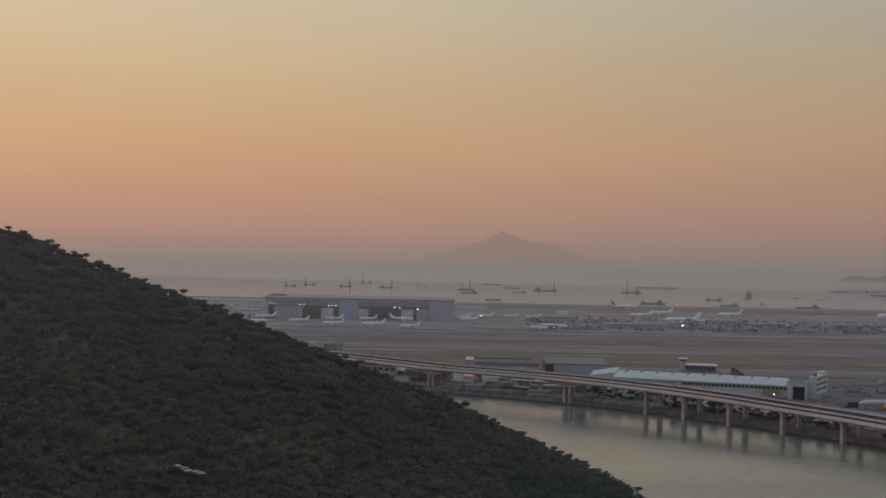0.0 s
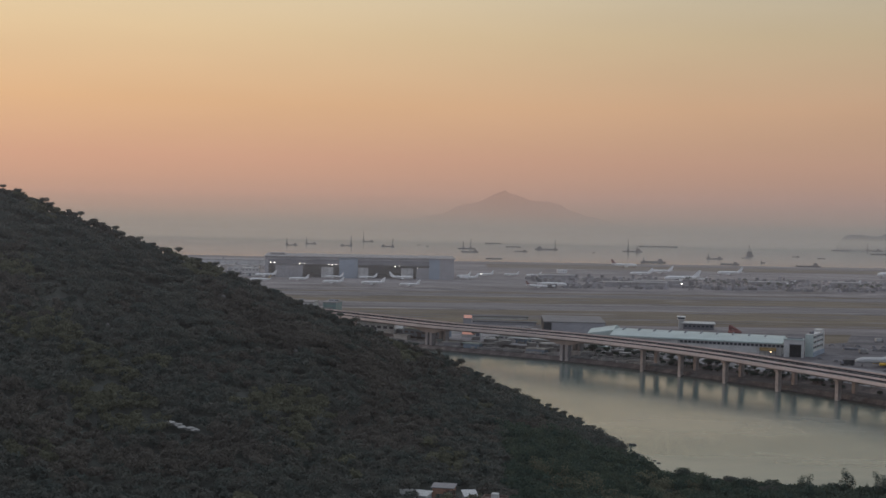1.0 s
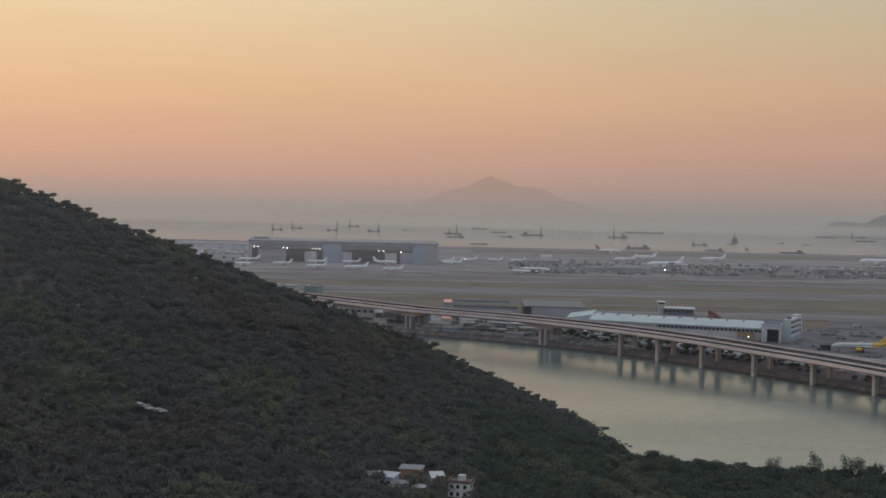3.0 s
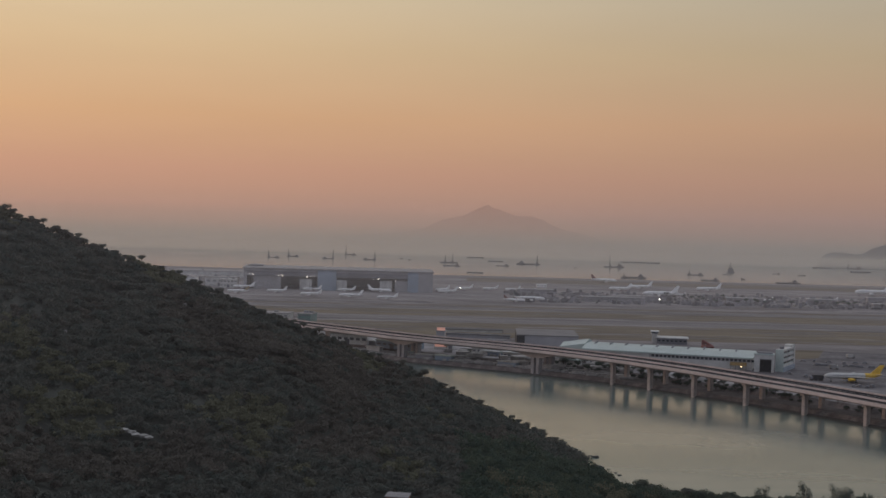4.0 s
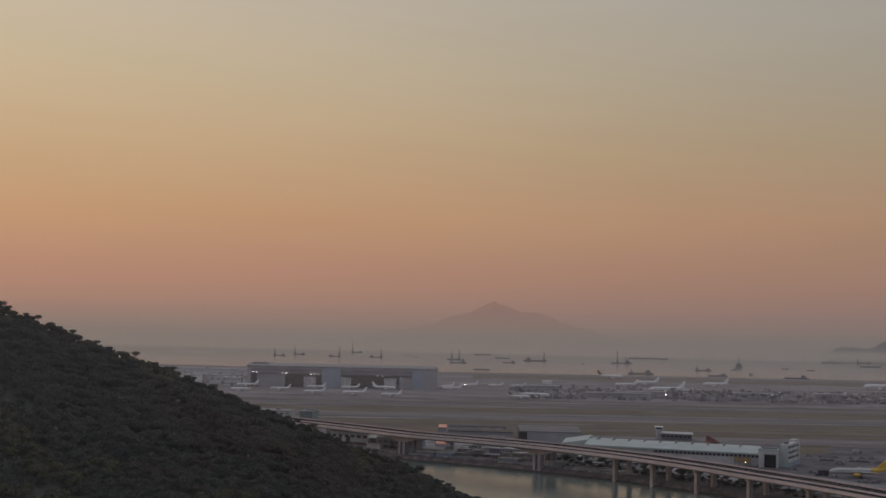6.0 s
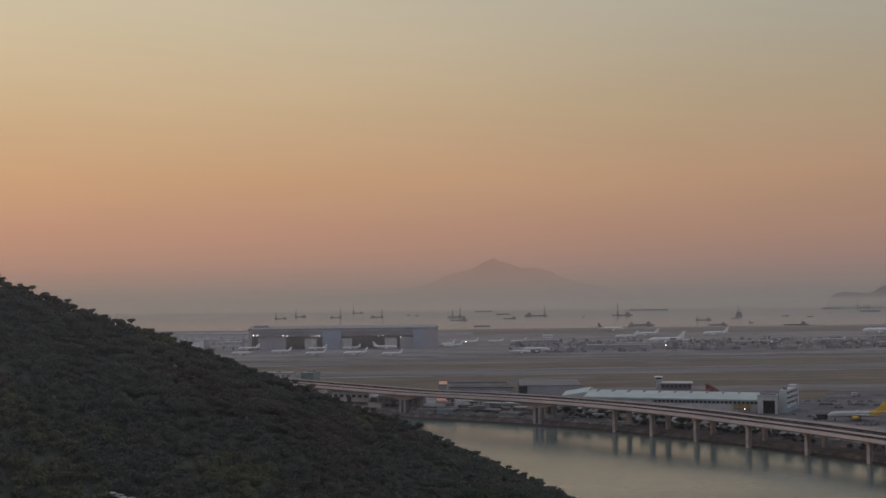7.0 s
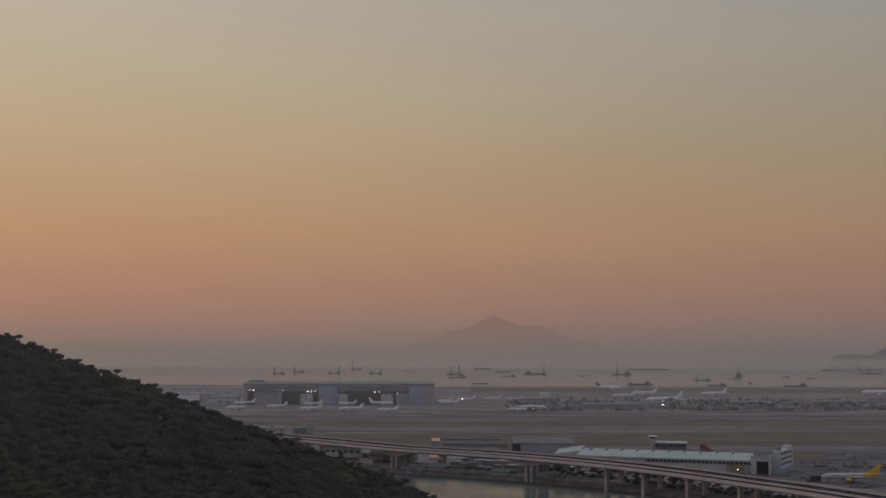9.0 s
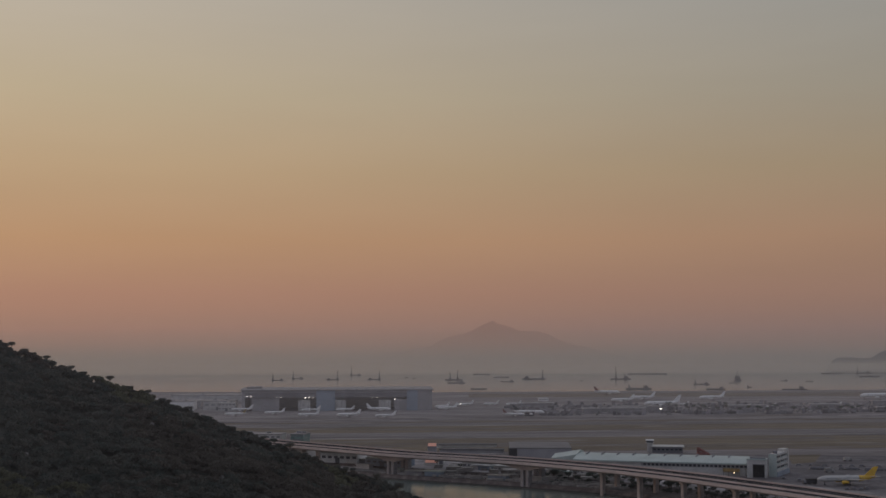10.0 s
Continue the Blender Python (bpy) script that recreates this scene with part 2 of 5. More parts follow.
M_GREYW = material("grey_cladding", (0.32, 0.315, 0.33), 0.6, vary=0.12, scale=0.05, fine=0.5)
M_DGREY = material("dark_grey_cladding", (0.16, 0.16, 0.18), 0.6, vary=0.15, scale=0.05, fine=0.5)
M_BLUEW = material("blue_grey_cladding", (0.27, 0.33, 0.40), 0.55, vary=0.12, scale=0.05, fine=0.5)
M_ROOFB = material("pale_blue_roof", (0.42, 0.49, 0.475), 0.5, vary=0.1, scale=0.08, fine=0.6)
M_ROOFG = material("grey_roof", (0.25, 0.237, 0.24), 0.7, vary=0.15, scale=0.05, fine=0.5)
M_ROOFL = material("light_grey_roof", (0.175, 0.168, 0.172), 0.8, vary=0.12, scale=0.05, fine=0.4)
M_ROOFP = material("pale_sheet_roof", (0.46, 0.46, 0.45), 0.6, vary=0.2, scale=0.15, fine=0.8)
M_SLATE = material("dark_sheet_roof", (0.085, 0.085, 0.092), 0.8, vary=0.2, scale=0.1, fine=0.6)
# near black for wheels and doors, and painted dark inside the gate doorway
M_DARK = material("near_black", (0.03, 0.03, 0.035), 0.6, vary=0.3, scale=0.2)
M_GLASS = material("dark_window_glass", (0.04, 0.05, 0.06), 0.12, vary=0.2, scale=0.5)
M_GREEN = material("green_glass", (0.16, 0.26, 0.25), 0.2, vary=0.2, scale=0.3)
M_OCHRE = material("dull_ochre", (0.30, 0.21, 0.09), 0.7, vary=0.2, scale=0.3)
M_BROWN = material("brown_roof", (0.17, 0.12, 0.10), 0.85, vary=0.25, scale=0.5, fine=2)
M_BRICK = material("orange_render", (0.36, 0.21, 0.145), 0.85, vary=0.2, scale=0.4, fine=2)
M_RED = material("red_paint", (0.2, 0.075, 0.066), 0.5, vary=0.15, scale=0.3)
M_YEL = material("yellow_paint", (0.72, 0.44, 0.05), 0.45, vary=0.1, scale=0.3)
M_STEEL = material("dull_steel", (0.25, 0.25, 0.26), 0.5, 0.6, vary=0.2, scale=0.4)
M_HULL = material("rusty_hull", (0.05, 0.043, 0.04), 0.8, vary=0.35, scale=0.08, fine=0.6, per=0.3)
M_VEH = material("vehicle_paint", (0.31, 0.305, 0.3), 0.4, vary=0.1, scale=0.5, per=0.6)
M_BOXES = material("cargo_paint", (0.218, 0.211, 0.224), 0.7, vary=0.2, scale=0.3, island=0.6)
M_STORES = material("yard_goods", (0.44, 0.42, 0.405), 0.75, vary=0.2, scale=0.3, island=0.35)
M_DIRT = material("bare_earth", (0.33, 0.32, 0.3), 0.95, vary=0.2, scale=0.15, fine=1)
M_LAMP = glow("lamp_white", (1.0, 0.93, 0.82), 9.0)
M_WARM = glow("lamp_warm", (1.0, 0.72, 0.4), 4.0)
# glow colour for the sign; on the shed wall it paints in lamplight
M_ORANGE = glow("orange_glow", (1.0, 0.52, 0.4), 0.17)
M_ISLE = material("far_hills", (0.062, 0.078, 0.092), 0.95, vary=0.3, scale=0.01, fine=0.05)


# ---- building helpers ----
def mesh_of(bm, name, mat, smooth=False):
    me = bpy.data.meshes.new(name)
    if smooth:
        for f in bm.faces:
            f.smooth = True
    bm.to_mesh(me)
    bm.free()
    me.materials.append(mat)
    return me


def part(name, bm, mat, parent, label="", smooth=False):
    ob = new(name, mesh_of(bm, name, mat, smooth))
    ob.parent = parent
    return tagged(ob, label)


def thing(name, m, label, category, group=""):
    ob = new(name)
    ob.empty_display_size = 1.0
    ob.matrix_world = m
    return tagged(ob, label, category, group)


def solid(name, bm, mat, label, category, kind="structure", smooth=False):
    ob = new(name, mesh_of(bm, name, mat, smooth))
    return tagged(ob, label, category, kind=kind)


def box(bm, x0, x1, y0, y1, z0, z1, taper=0.0):
    v = [bm.verts.new(p) for p in ((x0, y0, z0), (x1, y0, z0), (x1, y1, z0), (x0, y1, z0), (x0 + taper, y0 + taper, z1),
                                   (x1 - taper, y0 + taper, z1), (x1 - taper, y1 - taper, z1), (x0 + taper, y1 - taper, z1))]
    for f in ((3, 2, 1, 0), (4, 5, 6, 7), (0, 1, 5, 4), (1, 2, 6, 5), (2, 3, 7, 6), (3, 0, 4, 7)):
        bm.faces.new([v[i] for i in f])
    return bm


def boxes(*rows):
    bm = bmesh.new()
    for r in rows:
        box(bm, *r)
    return bm


def extrude_profile(profile, x0, x1):
    """A (y, z) outline, counter-clockwise seen from +x, pulled from x0 to x1."""
    bm = bmesh.new()
    a = [bm.verts.new((x0, y, z)) for y, z in profile]
    b = [bm.verts.new((x1, y, z)) for y, z in profile]
    n = len(profile)
    for i in range(n):
        bm.faces.new((a[i], a[(i + 1) % n], b[(i + 1) % n], b[i]))
    bm.faces.new(a[::-1]), bm.faces.new(b)
    bmesh.ops.recalc_face_normals(bm, faces=bm.faces)
    return bm


def sweep(path, outline):
    """A closed outline of (sideways, height) points carried along a path of (x, y, z)."""
    bm = bmesh.new()
    rings = []
    for i, p in enumerate(path):
        a, b = Vector(path[max(i - 1, 0)]), Vector(path[min(i + 1, len(path) - 1)])
        d = (b - a).normalized()
        side = Vector((d.y, -d.x, 0)).normalized()
        rings.append([bm.verts.new(Vector(p) + side * s + Vector((0, 0, h))) for s, h in outline])
    n = len(outline)
    for r, q in zip(rings, rings[1:]):
        for i in range(n):
            bm.faces.new((r[i], r[(i + 1) % n], q[(i + 1) % n], q[i]))
    bm.faces.new(rings[0][::-1]), bm.faces.new(rings[-1])
    bmesh.ops.recalc_face_normals(bm, faces=bm.faces)
    return bm


def lathe(rings, sides=10, axis="x"):
    """Round body from (along, centre height, radius across, radius up) rings along x."""
    bm = bmesh.new()
    rr = []
    for x, zc, ry, rz in rings:
        rr.append([bm.verts.new((x, ry * math.cos(2 * math.pi * k / sides), zc + rz * math.sin(2 * math.pi * k / sides))) for k in range(sides)])
    for r, q in zip(rr, rr[1:]):
        for k in range(sides):
            bm.faces.new((r[k], r[(k + 1) % sides], q[(k + 1) % sides], q[k]))
    bm.faces.new(rr[0][::-1]), bm.faces.new(rr[-1])
    bmesh.ops.recalc_face_normals(bm, faces=bm.faces)
    return bm


def slab(corners, z0, z1):
    """A flat prism over (x, y) corners."""
    bm = bmesh.new()
    a = [bm.verts.new((x, y, z0)) for x, y in corners]
    b = [bm.verts.new((x, y, z1)) for x, y in corners]
    n = len(corners)
    for i in range(n):
        bm.faces.new((a[i], a[(i + 1) % n], b[(i + 1) % n], b[i]))
    bm.faces.new(a[::-1]), bm.faces.new(b)
    bmesh.ops.recalc_face_normals(bm, faces=bm.faces)
    return bm


def tube(bm, a, b, r0, r1=None, sides=5):
    a, b = Vector(a), Vector(b)
    r1 = r0 if r1 is None else r1
    d = (b - a).normalized()
    u = d.orthogonal().normalized()
    v = d.cross(u)
    lo, hi = [], []
    for k in range(sides):
        w = u * math.cos(2 * math.pi * k / sides) + v * math.sin(2 * math.pi * k / sides)
        lo.append(bm.verts.new(a + w * r0)), hi.append(bm.verts.new(b + w * r1))
    for k in range(sides):
        bm.faces.new((lo[k], lo[(k + 1) % sides], hi[(k + 1) % sides], hi[k]))
    bm.faces.new(lo[::-1]), bm.faces.new(hi)
    return bm


def tubes(rows):
    bm = bmesh.new()
    for r in rows:
        tube(bm, *r)
    return bm


def between(table, x):
    return float(np.interp(x, [r[0] for r in table], [r[1] for r in table]))


# ---- sea, land and distance ----
def plane_sheet(x0, x1, y0, y1, z):
    bm = bmesh.new()
    bm.faces.new([bm.verts.new(p) for p in ((x0, y0, z), (x1, y0, z), (x1, y1, z), (x0, y1, z))])
    return bm


solid("water", plane_sheet(-20000, 20000, -6000, 30000, 0), M_SEA, "calm grey-green sea with faint wind streaks at dusk", "sea")

RIDGE_Y = [(-700, 520), (-400, 535), (-188, 545), (-115, 555), (-64, 556), (-49, 560), (-27, 575), (2, 588), (49, 590), (68, 586), (80, 566), (90, 492), (117, 470), (186, 463), (400, 440), (1500, 300)]
RIDGE_Z = [(-700, 260), (-400, 175), (-260, 134), (-188, 110), (-164, 101), (-140, 91.5), (-115, 83.5), (-90, 74), (-64, 63.5), (-49, 58.5), (-27, 47.5), (2, 36.5), (27, 23.3), (49, 13.8), (68, 6), (80, 2), (117, 3), (1500, 4)]


def land(x, y):
    yr, zr = between(RIDGE_Y, x), between(RIDGE_Z, x)
    yc = yr + 14 + zr * 1.25
    z0 = min(zr, 7 + max(0.0, -x - 40) * 0.22)
    n = noise.noise(Vector((x * 0.018, y * 0.018, 1.7))) * 3.0 + noise.noise(Vector((x * 0.06, y * 0.06, 5.1))) * 1.0
    if y <= yr:
        s = min(1.0, max(0.0, (y - 300) / max(60.0, yr - 300)))
        z = z0 + (zr - z0) * s ** 1.55
        # gullies that run down the slope
        g = noise.noise(Vector((x * 0.02 + y * 0.006, y * 0.003, 9.0)))
        z += (n + g * 5.0) * min(1.0, z / 30) * min(1.0, (yr - y) / 40 + 0.1)
        return max(z, 1.2)
    if y < yc:
        return zr * (1 - (y - yr) / (yc - yr))
    return -min(4.0, (y - yc) * 0.4)


def build_hill():
    xs = np.concatenate([np.arange(-900, -280, 20.0), np.arange(-280, 260, 4.0), np.arange(260, 900, 20.0)])
    ys = np.concatenate([np.arange(-500, 300, 20.0), np.arange(300, 640, 4.0), np.arange(640, 1000, 12.0)])
    verts = [(x, y, land(x, y)) for y in ys for x in xs]
    w = len(xs)
    faces = [(j * w + i, j * w + i + 1, (j + 1) * w + i + 1, (j + 1) * w + i) for j in range(len(ys) - 1) for i in range(w - 1)]
    me = bpy.data.meshes.new("ground_hill")
    me.from_pydata(verts, [], faces)
    me.materials.append(M_SOIL)
    for p in me.polygons:
        p.use_smooth = True
    tagged(new("ground_hill", me), "dark wooded hillside falling to a wooded shore", "hillside", kind="structure")


build_hill()


def far_hills(name, x0, x1, y0, depth, crest, label, rough=0.06):
    """Rounded far land along x; crest: (x, height) rows."""
    xs = np.linspace(x0, x1, 130)
    bm = bmesh.new()
    rows = []
    for j in range(9):
        f = j / 8
        prof = math.sin(math.pi * min(1.0, f * 1.0)) ** 0.8
        row = []
        for x in xs:
            h = between(crest, x)
            nz = noise.noise(Vector((x * 0.012, f * 3, 2.2))) + noise.noise(Vector((x * 0.035, f * 5, 7.7))) * .6
            row.append(bm.verts.new((x, y0 + depth * f, max(-1.0, h * prof * (1 + rough * nz) - 0.5))))
        rows.append(row)
    for r, q in zip(rows, rows[1:]):
        for i in range(len(xs) - 1):
            bm.faces.new((r[i], r[i + 1], q[i + 1], q[i]))
    return solid(name, bm, M_ISLE, label, "island", smooth=True)


far_hills("backdrop_island", -620, 900, 4790, 110, [(-620, 0), (-400, 58), (-210, 80), (-70, 100), (-20, 126), (40, 148), (80, 162), (145, 187), (168, 194), (182, 204), (200, 188), (260, 173), (300, 168), (350, 161), (398, 150), (452, 128), (495, 106), (560, 92), (700, 55), (900, 0)],
          "hazy island peak on the far sea horizon", 0.07)
far_hills("backdrop_islet", 1388, 2400, 4480, 90, [(1388, 0), (1396, 36), (1415, 52), (1441, 56), (1500, 53), (1523, 49), (1545, 56), (1575, 72), (1600, 81), (1680, 96), (1760, 102), (1900, 94), (2000, 84), (2400, 0)],
          "low dark hazy islet on the sea", 0.1)
# tones painted on the far sheets: hazed sea below 82 m, low sky above
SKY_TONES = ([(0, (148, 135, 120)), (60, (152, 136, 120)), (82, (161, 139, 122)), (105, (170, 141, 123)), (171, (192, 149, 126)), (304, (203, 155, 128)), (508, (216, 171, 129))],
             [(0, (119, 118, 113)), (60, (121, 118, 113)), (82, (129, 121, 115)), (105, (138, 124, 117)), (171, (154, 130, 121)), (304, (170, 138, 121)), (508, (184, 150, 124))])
# upright translucent sheets stand in for haze; the valley one lifts the dark hillside
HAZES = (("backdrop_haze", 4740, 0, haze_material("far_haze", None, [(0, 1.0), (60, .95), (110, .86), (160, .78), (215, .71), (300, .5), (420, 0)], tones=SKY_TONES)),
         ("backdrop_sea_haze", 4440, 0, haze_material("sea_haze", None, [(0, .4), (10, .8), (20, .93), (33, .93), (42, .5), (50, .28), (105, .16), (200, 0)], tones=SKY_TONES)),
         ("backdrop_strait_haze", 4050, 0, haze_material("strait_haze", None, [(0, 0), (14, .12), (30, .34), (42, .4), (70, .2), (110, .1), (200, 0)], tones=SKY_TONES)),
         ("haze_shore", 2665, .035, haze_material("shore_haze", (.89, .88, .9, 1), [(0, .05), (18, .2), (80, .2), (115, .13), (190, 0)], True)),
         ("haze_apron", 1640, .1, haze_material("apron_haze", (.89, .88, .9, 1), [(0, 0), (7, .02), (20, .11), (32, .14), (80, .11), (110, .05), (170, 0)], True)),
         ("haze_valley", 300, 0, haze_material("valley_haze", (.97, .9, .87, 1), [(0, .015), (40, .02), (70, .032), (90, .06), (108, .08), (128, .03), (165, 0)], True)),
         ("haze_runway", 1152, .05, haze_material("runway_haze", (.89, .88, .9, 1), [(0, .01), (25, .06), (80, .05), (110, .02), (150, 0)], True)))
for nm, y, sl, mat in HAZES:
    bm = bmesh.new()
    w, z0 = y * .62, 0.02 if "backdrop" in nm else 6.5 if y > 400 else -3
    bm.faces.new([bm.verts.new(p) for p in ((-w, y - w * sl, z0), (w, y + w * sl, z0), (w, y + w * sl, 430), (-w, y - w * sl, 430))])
    ob = solid(nm, bm, mat, "pale upright sheet standing in for dusk haze over the ground" if "backdrop" not in nm else "glowing upright sheet standing in for dusk haze along the sea horizon", "haze")
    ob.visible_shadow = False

# ---- airport platform ----
GZ = 6.0
SHORE = [(-700, 1500), (-420, 1290), (-210, 1140), (-95, 1028), (-8, 958), (82, 904), (136, 862), (158, 838), (184, 808), (211, 776), (238, 741), (264, 702), (300, 640), (360, 530), (470, 330), (640, 60)]
FAR = [(3200, 60), (3200, 2720), (960, 2680), (0, 2600), (-500, 2650), (-1200, 2650), (-1500, 2100)]


def inset(shore, d):
    out = []
    for i, p in enumerate(shore):
        a, b = Vector(shore[max(0, i - 1)]), Vector(shore[min(len(shore) - 1, i + 1)])
        t = (b - a).normalized()
        out.append((p[0] - t.y * d, p[1] + t.x * d))
    return out


def shore_z(d):
    """Ground height at d metres behind the waterline: slope, low quay, second slope, platform."""
    return float(np.interp(d, [-2, 4, 6, 22, 27], [-2.0, 2.9, 3.05, 3.2, GZ]))


CREST = inset(SHORE, 27)
TIDE = sweep([(x, y, 0) for x, y in inset(SHORE, -1.2)], [(-.2, -1.5), (2.0, -1.5), (2.0, .2), (.2, 1.1), (-.2, 1.1)])
solid("ground_tidemark", TIDE, M_ROCK, "dark wet band of rock along the waterline", "shore")
solid("ground_airport", slab(CREST + FAR, -3, GZ), M_CONC, "wide flat concrete airport platform", "ground")
for nm, steps, mat, lab in (("ground_seawall", ((-2, -2.0), (4, 2.9), (6, 3.05)), M_WALLROCK, "sloping dark rubble seawall along the channel"),
                            ("ground_quay", ((6, 3.05), (22, 3.2)), M_QUAY, "low worn quay behind the seawall"),
                            ("ground_bank", ((22, 3.2), (27, GZ + .05), (29, GZ + .05)), M_WALLROCK, "short rubble bank behind the quay")):
    bm = bmesh.new()
    rows = [[bm.verts.new((x, y, z)) for x, y in inset(SHORE, d)] for d, z in steps]
    for r, q in zip(rows, rows[1:]):
        for i in range(len(r) - 1):
            bm.faces.new((r[i], r[i + 1], q[i + 1], q[i]))
    solid(nm, bm, mat, lab, "seawall" if "quay" not in nm else "quay")


def strip(name, x0, y0, x1, y1, depth, mat, label, lift):
    bm = slab([(x0, y0), (x1, y1), (x1, y1 + depth), (x0, y0 + depth)], GZ - 0.2, GZ + lift)
    return solid(name, bm, mat, label, "airfield")


SL = 0.10
solid("ground_yard", slab(inset(SHORE, 29)[2:-2] + [(700, 600), (560, 1010), (300, 1080), (-60, 1110), (-420, 1330)], GZ - 0.2, GZ + 0.08), M_YARD, "worn grey service yards behind the seawall", "ground")
for nm, ya, dp, mat, lab in (("ground_grass_near", 1130, 170, M_GRASS, "dry brown grass strip beside the runway"),
                             ("road_runway", 1318, 60, M_ASPH, "dark grey asphalt runway with rubber streaks"),
                             ("ground_grass_mid", 1395, 105, M_GRASS, "dry brown grass between runway and taxiway"),
                             ("road_taxiway", 1520, 34, M_ASPH, "grey asphalt taxiway"),
                             ("ground_grass_thin", 1566, 22, M_GRASS, "thin strip of dry grass beside the taxiway")):
    strip(nm, -900, ya - 900 * SL, 2600, ya + 2600 * SL, dp, mat, lab, 0.10)
strip("ground_grass_far", 60, 2330, 2600, 2430, 230, M_GRASS, "dull brown open ground along the far shore", 0.12)
strip("road_runway_far", -900, 2480, 2600, 2560, 50, M_ASPH, "far asphalt runway near the outer shore", 0.2)
for i, (a, b) in enumerate(((1305, 1.0), (1381, 1.0), (1514, 0.8), (1557, 0.8), (1347, 0.9))):
    strip("road_line", -900, a - 900 * SL, 2600, a + 2600 * SL, b, M_LINE, "long worn white paint line on the airfield", 0.16)

solid("ground_stand", slab([(236, 905), (262, 880), (330, 790), (420, 690), (720, 640), (640, 1060), (300, 1100), (262, 1040)], GZ - 0.2, GZ + 0.13), M_STAND, "dark stained asphalt aircraft stand", "airfield")
solid("ground_plot", slab([(308, 1014), (331, 1030), (358, 1104), (326, 1098)], GZ - 0.2, GZ + 0.17), M_GRASS, "small plot of dry brown grass beside the stand", "ground")


def worn_patches(name, mat, n, seed, lift, label):
    """Long irregular worn or overgrown patches on the airfield."""
    r = random.Random(seed)
    bm = bmesh.new()
    for i in range(n):
        x, l, w = r.uniform(-320, 900), r.uniform(12, 75), r.uniform(1.2, 7)
        y = r.choice((r.uniform(1135, 1310), r.uniform(1390, 1500), r.uniform(1550, 1690), r.uniform(2080, 2420)))
        y += x * SL
        ring = []
        for k in range(10):
            a = k * math.pi / 5
            q = r.uniform(.6, 1.1)
            ring.append((x + l * math.cos(a) * q, y + (w * math.sin(a) + l * SL * math.cos(a)) * q))
        lo, hi = ([bm.verts.new((u, v, z)) for u, v in ring] for z in (GZ - .1, GZ + lift))
        for k in range(10):
            bm.faces.new((lo[k], lo[(k + 1) % 10], hi[(k + 1) % 10], hi[k]))
        bm.faces.new(hi)
    solid(name, bm, mat, label, "airfield", kind="stuff")


worn_patches("dry_patches", M_GRASS, 70, 5, .121, "long patches of dry grass on the airfield")
worn_patches("tarmac_patches", M_STAND, 110, 6, .129, "long dark worn patches on the airfield")
worn_patches("pale_patches", M_CONC, 90, 7, .137, "long pale worn patches on the airfield")


# ---- bridge ----
NEAR_DECK = [(-420, 1330, 18.2), (-200, 1148, 18.4), (-94, 1050, 18.4), (-15, 974, 18.3), (40, 937, 18.3), (86, 905, 18.1), (136, 859, 17.7), (158, 835, 17.4), (182, 806, 17.0), (208, 773, 16.1), (235, 739, 15.2), (260, 703, 14.3), (300, 640, 12.8), (360, 530, 10.6), (430, 400, 9.0)]


def smooth_path(rows, n=8):
    out = []
    for i in range(len(rows) - 1):
        p = [Vector(rows[max(0, min(len(rows) - 1, i + k))]) for k in (-1, 0, 1, 2)]
        for s in range(n):
            t = s / n
            out.append(tuple(0.5 * (2 * p[1] + (p[2] - p[0]) * t + (2 * p[0] - 5 * p[1] + 4 * p[2] - p[3]) * t * t + (3 * p[1] - p[0] - 3 * p[2] + p[3]) * t ** 3)))
    out.append(rows[-1])
    return out


def offset_path(path, d):
    out = []
    for i, p in enumerate(path):
        a, b = Vector(path[max(i - 1, 0)]), Vector(path[min(i + 1, len(path) - 1)])
        t = (b - a).normalized()
        s = Vector((-t.y, t.x, 0)).normalized()
        out.append(tuple(Vector(p) + s * d))
    return out


PIERS = [(-94, 1050), (-16, 975), (86, 905), (136, 859), (158, 835), (182, 806), (208, 773), (235, 739), (260, 703), (287, 661), (312, 617)]


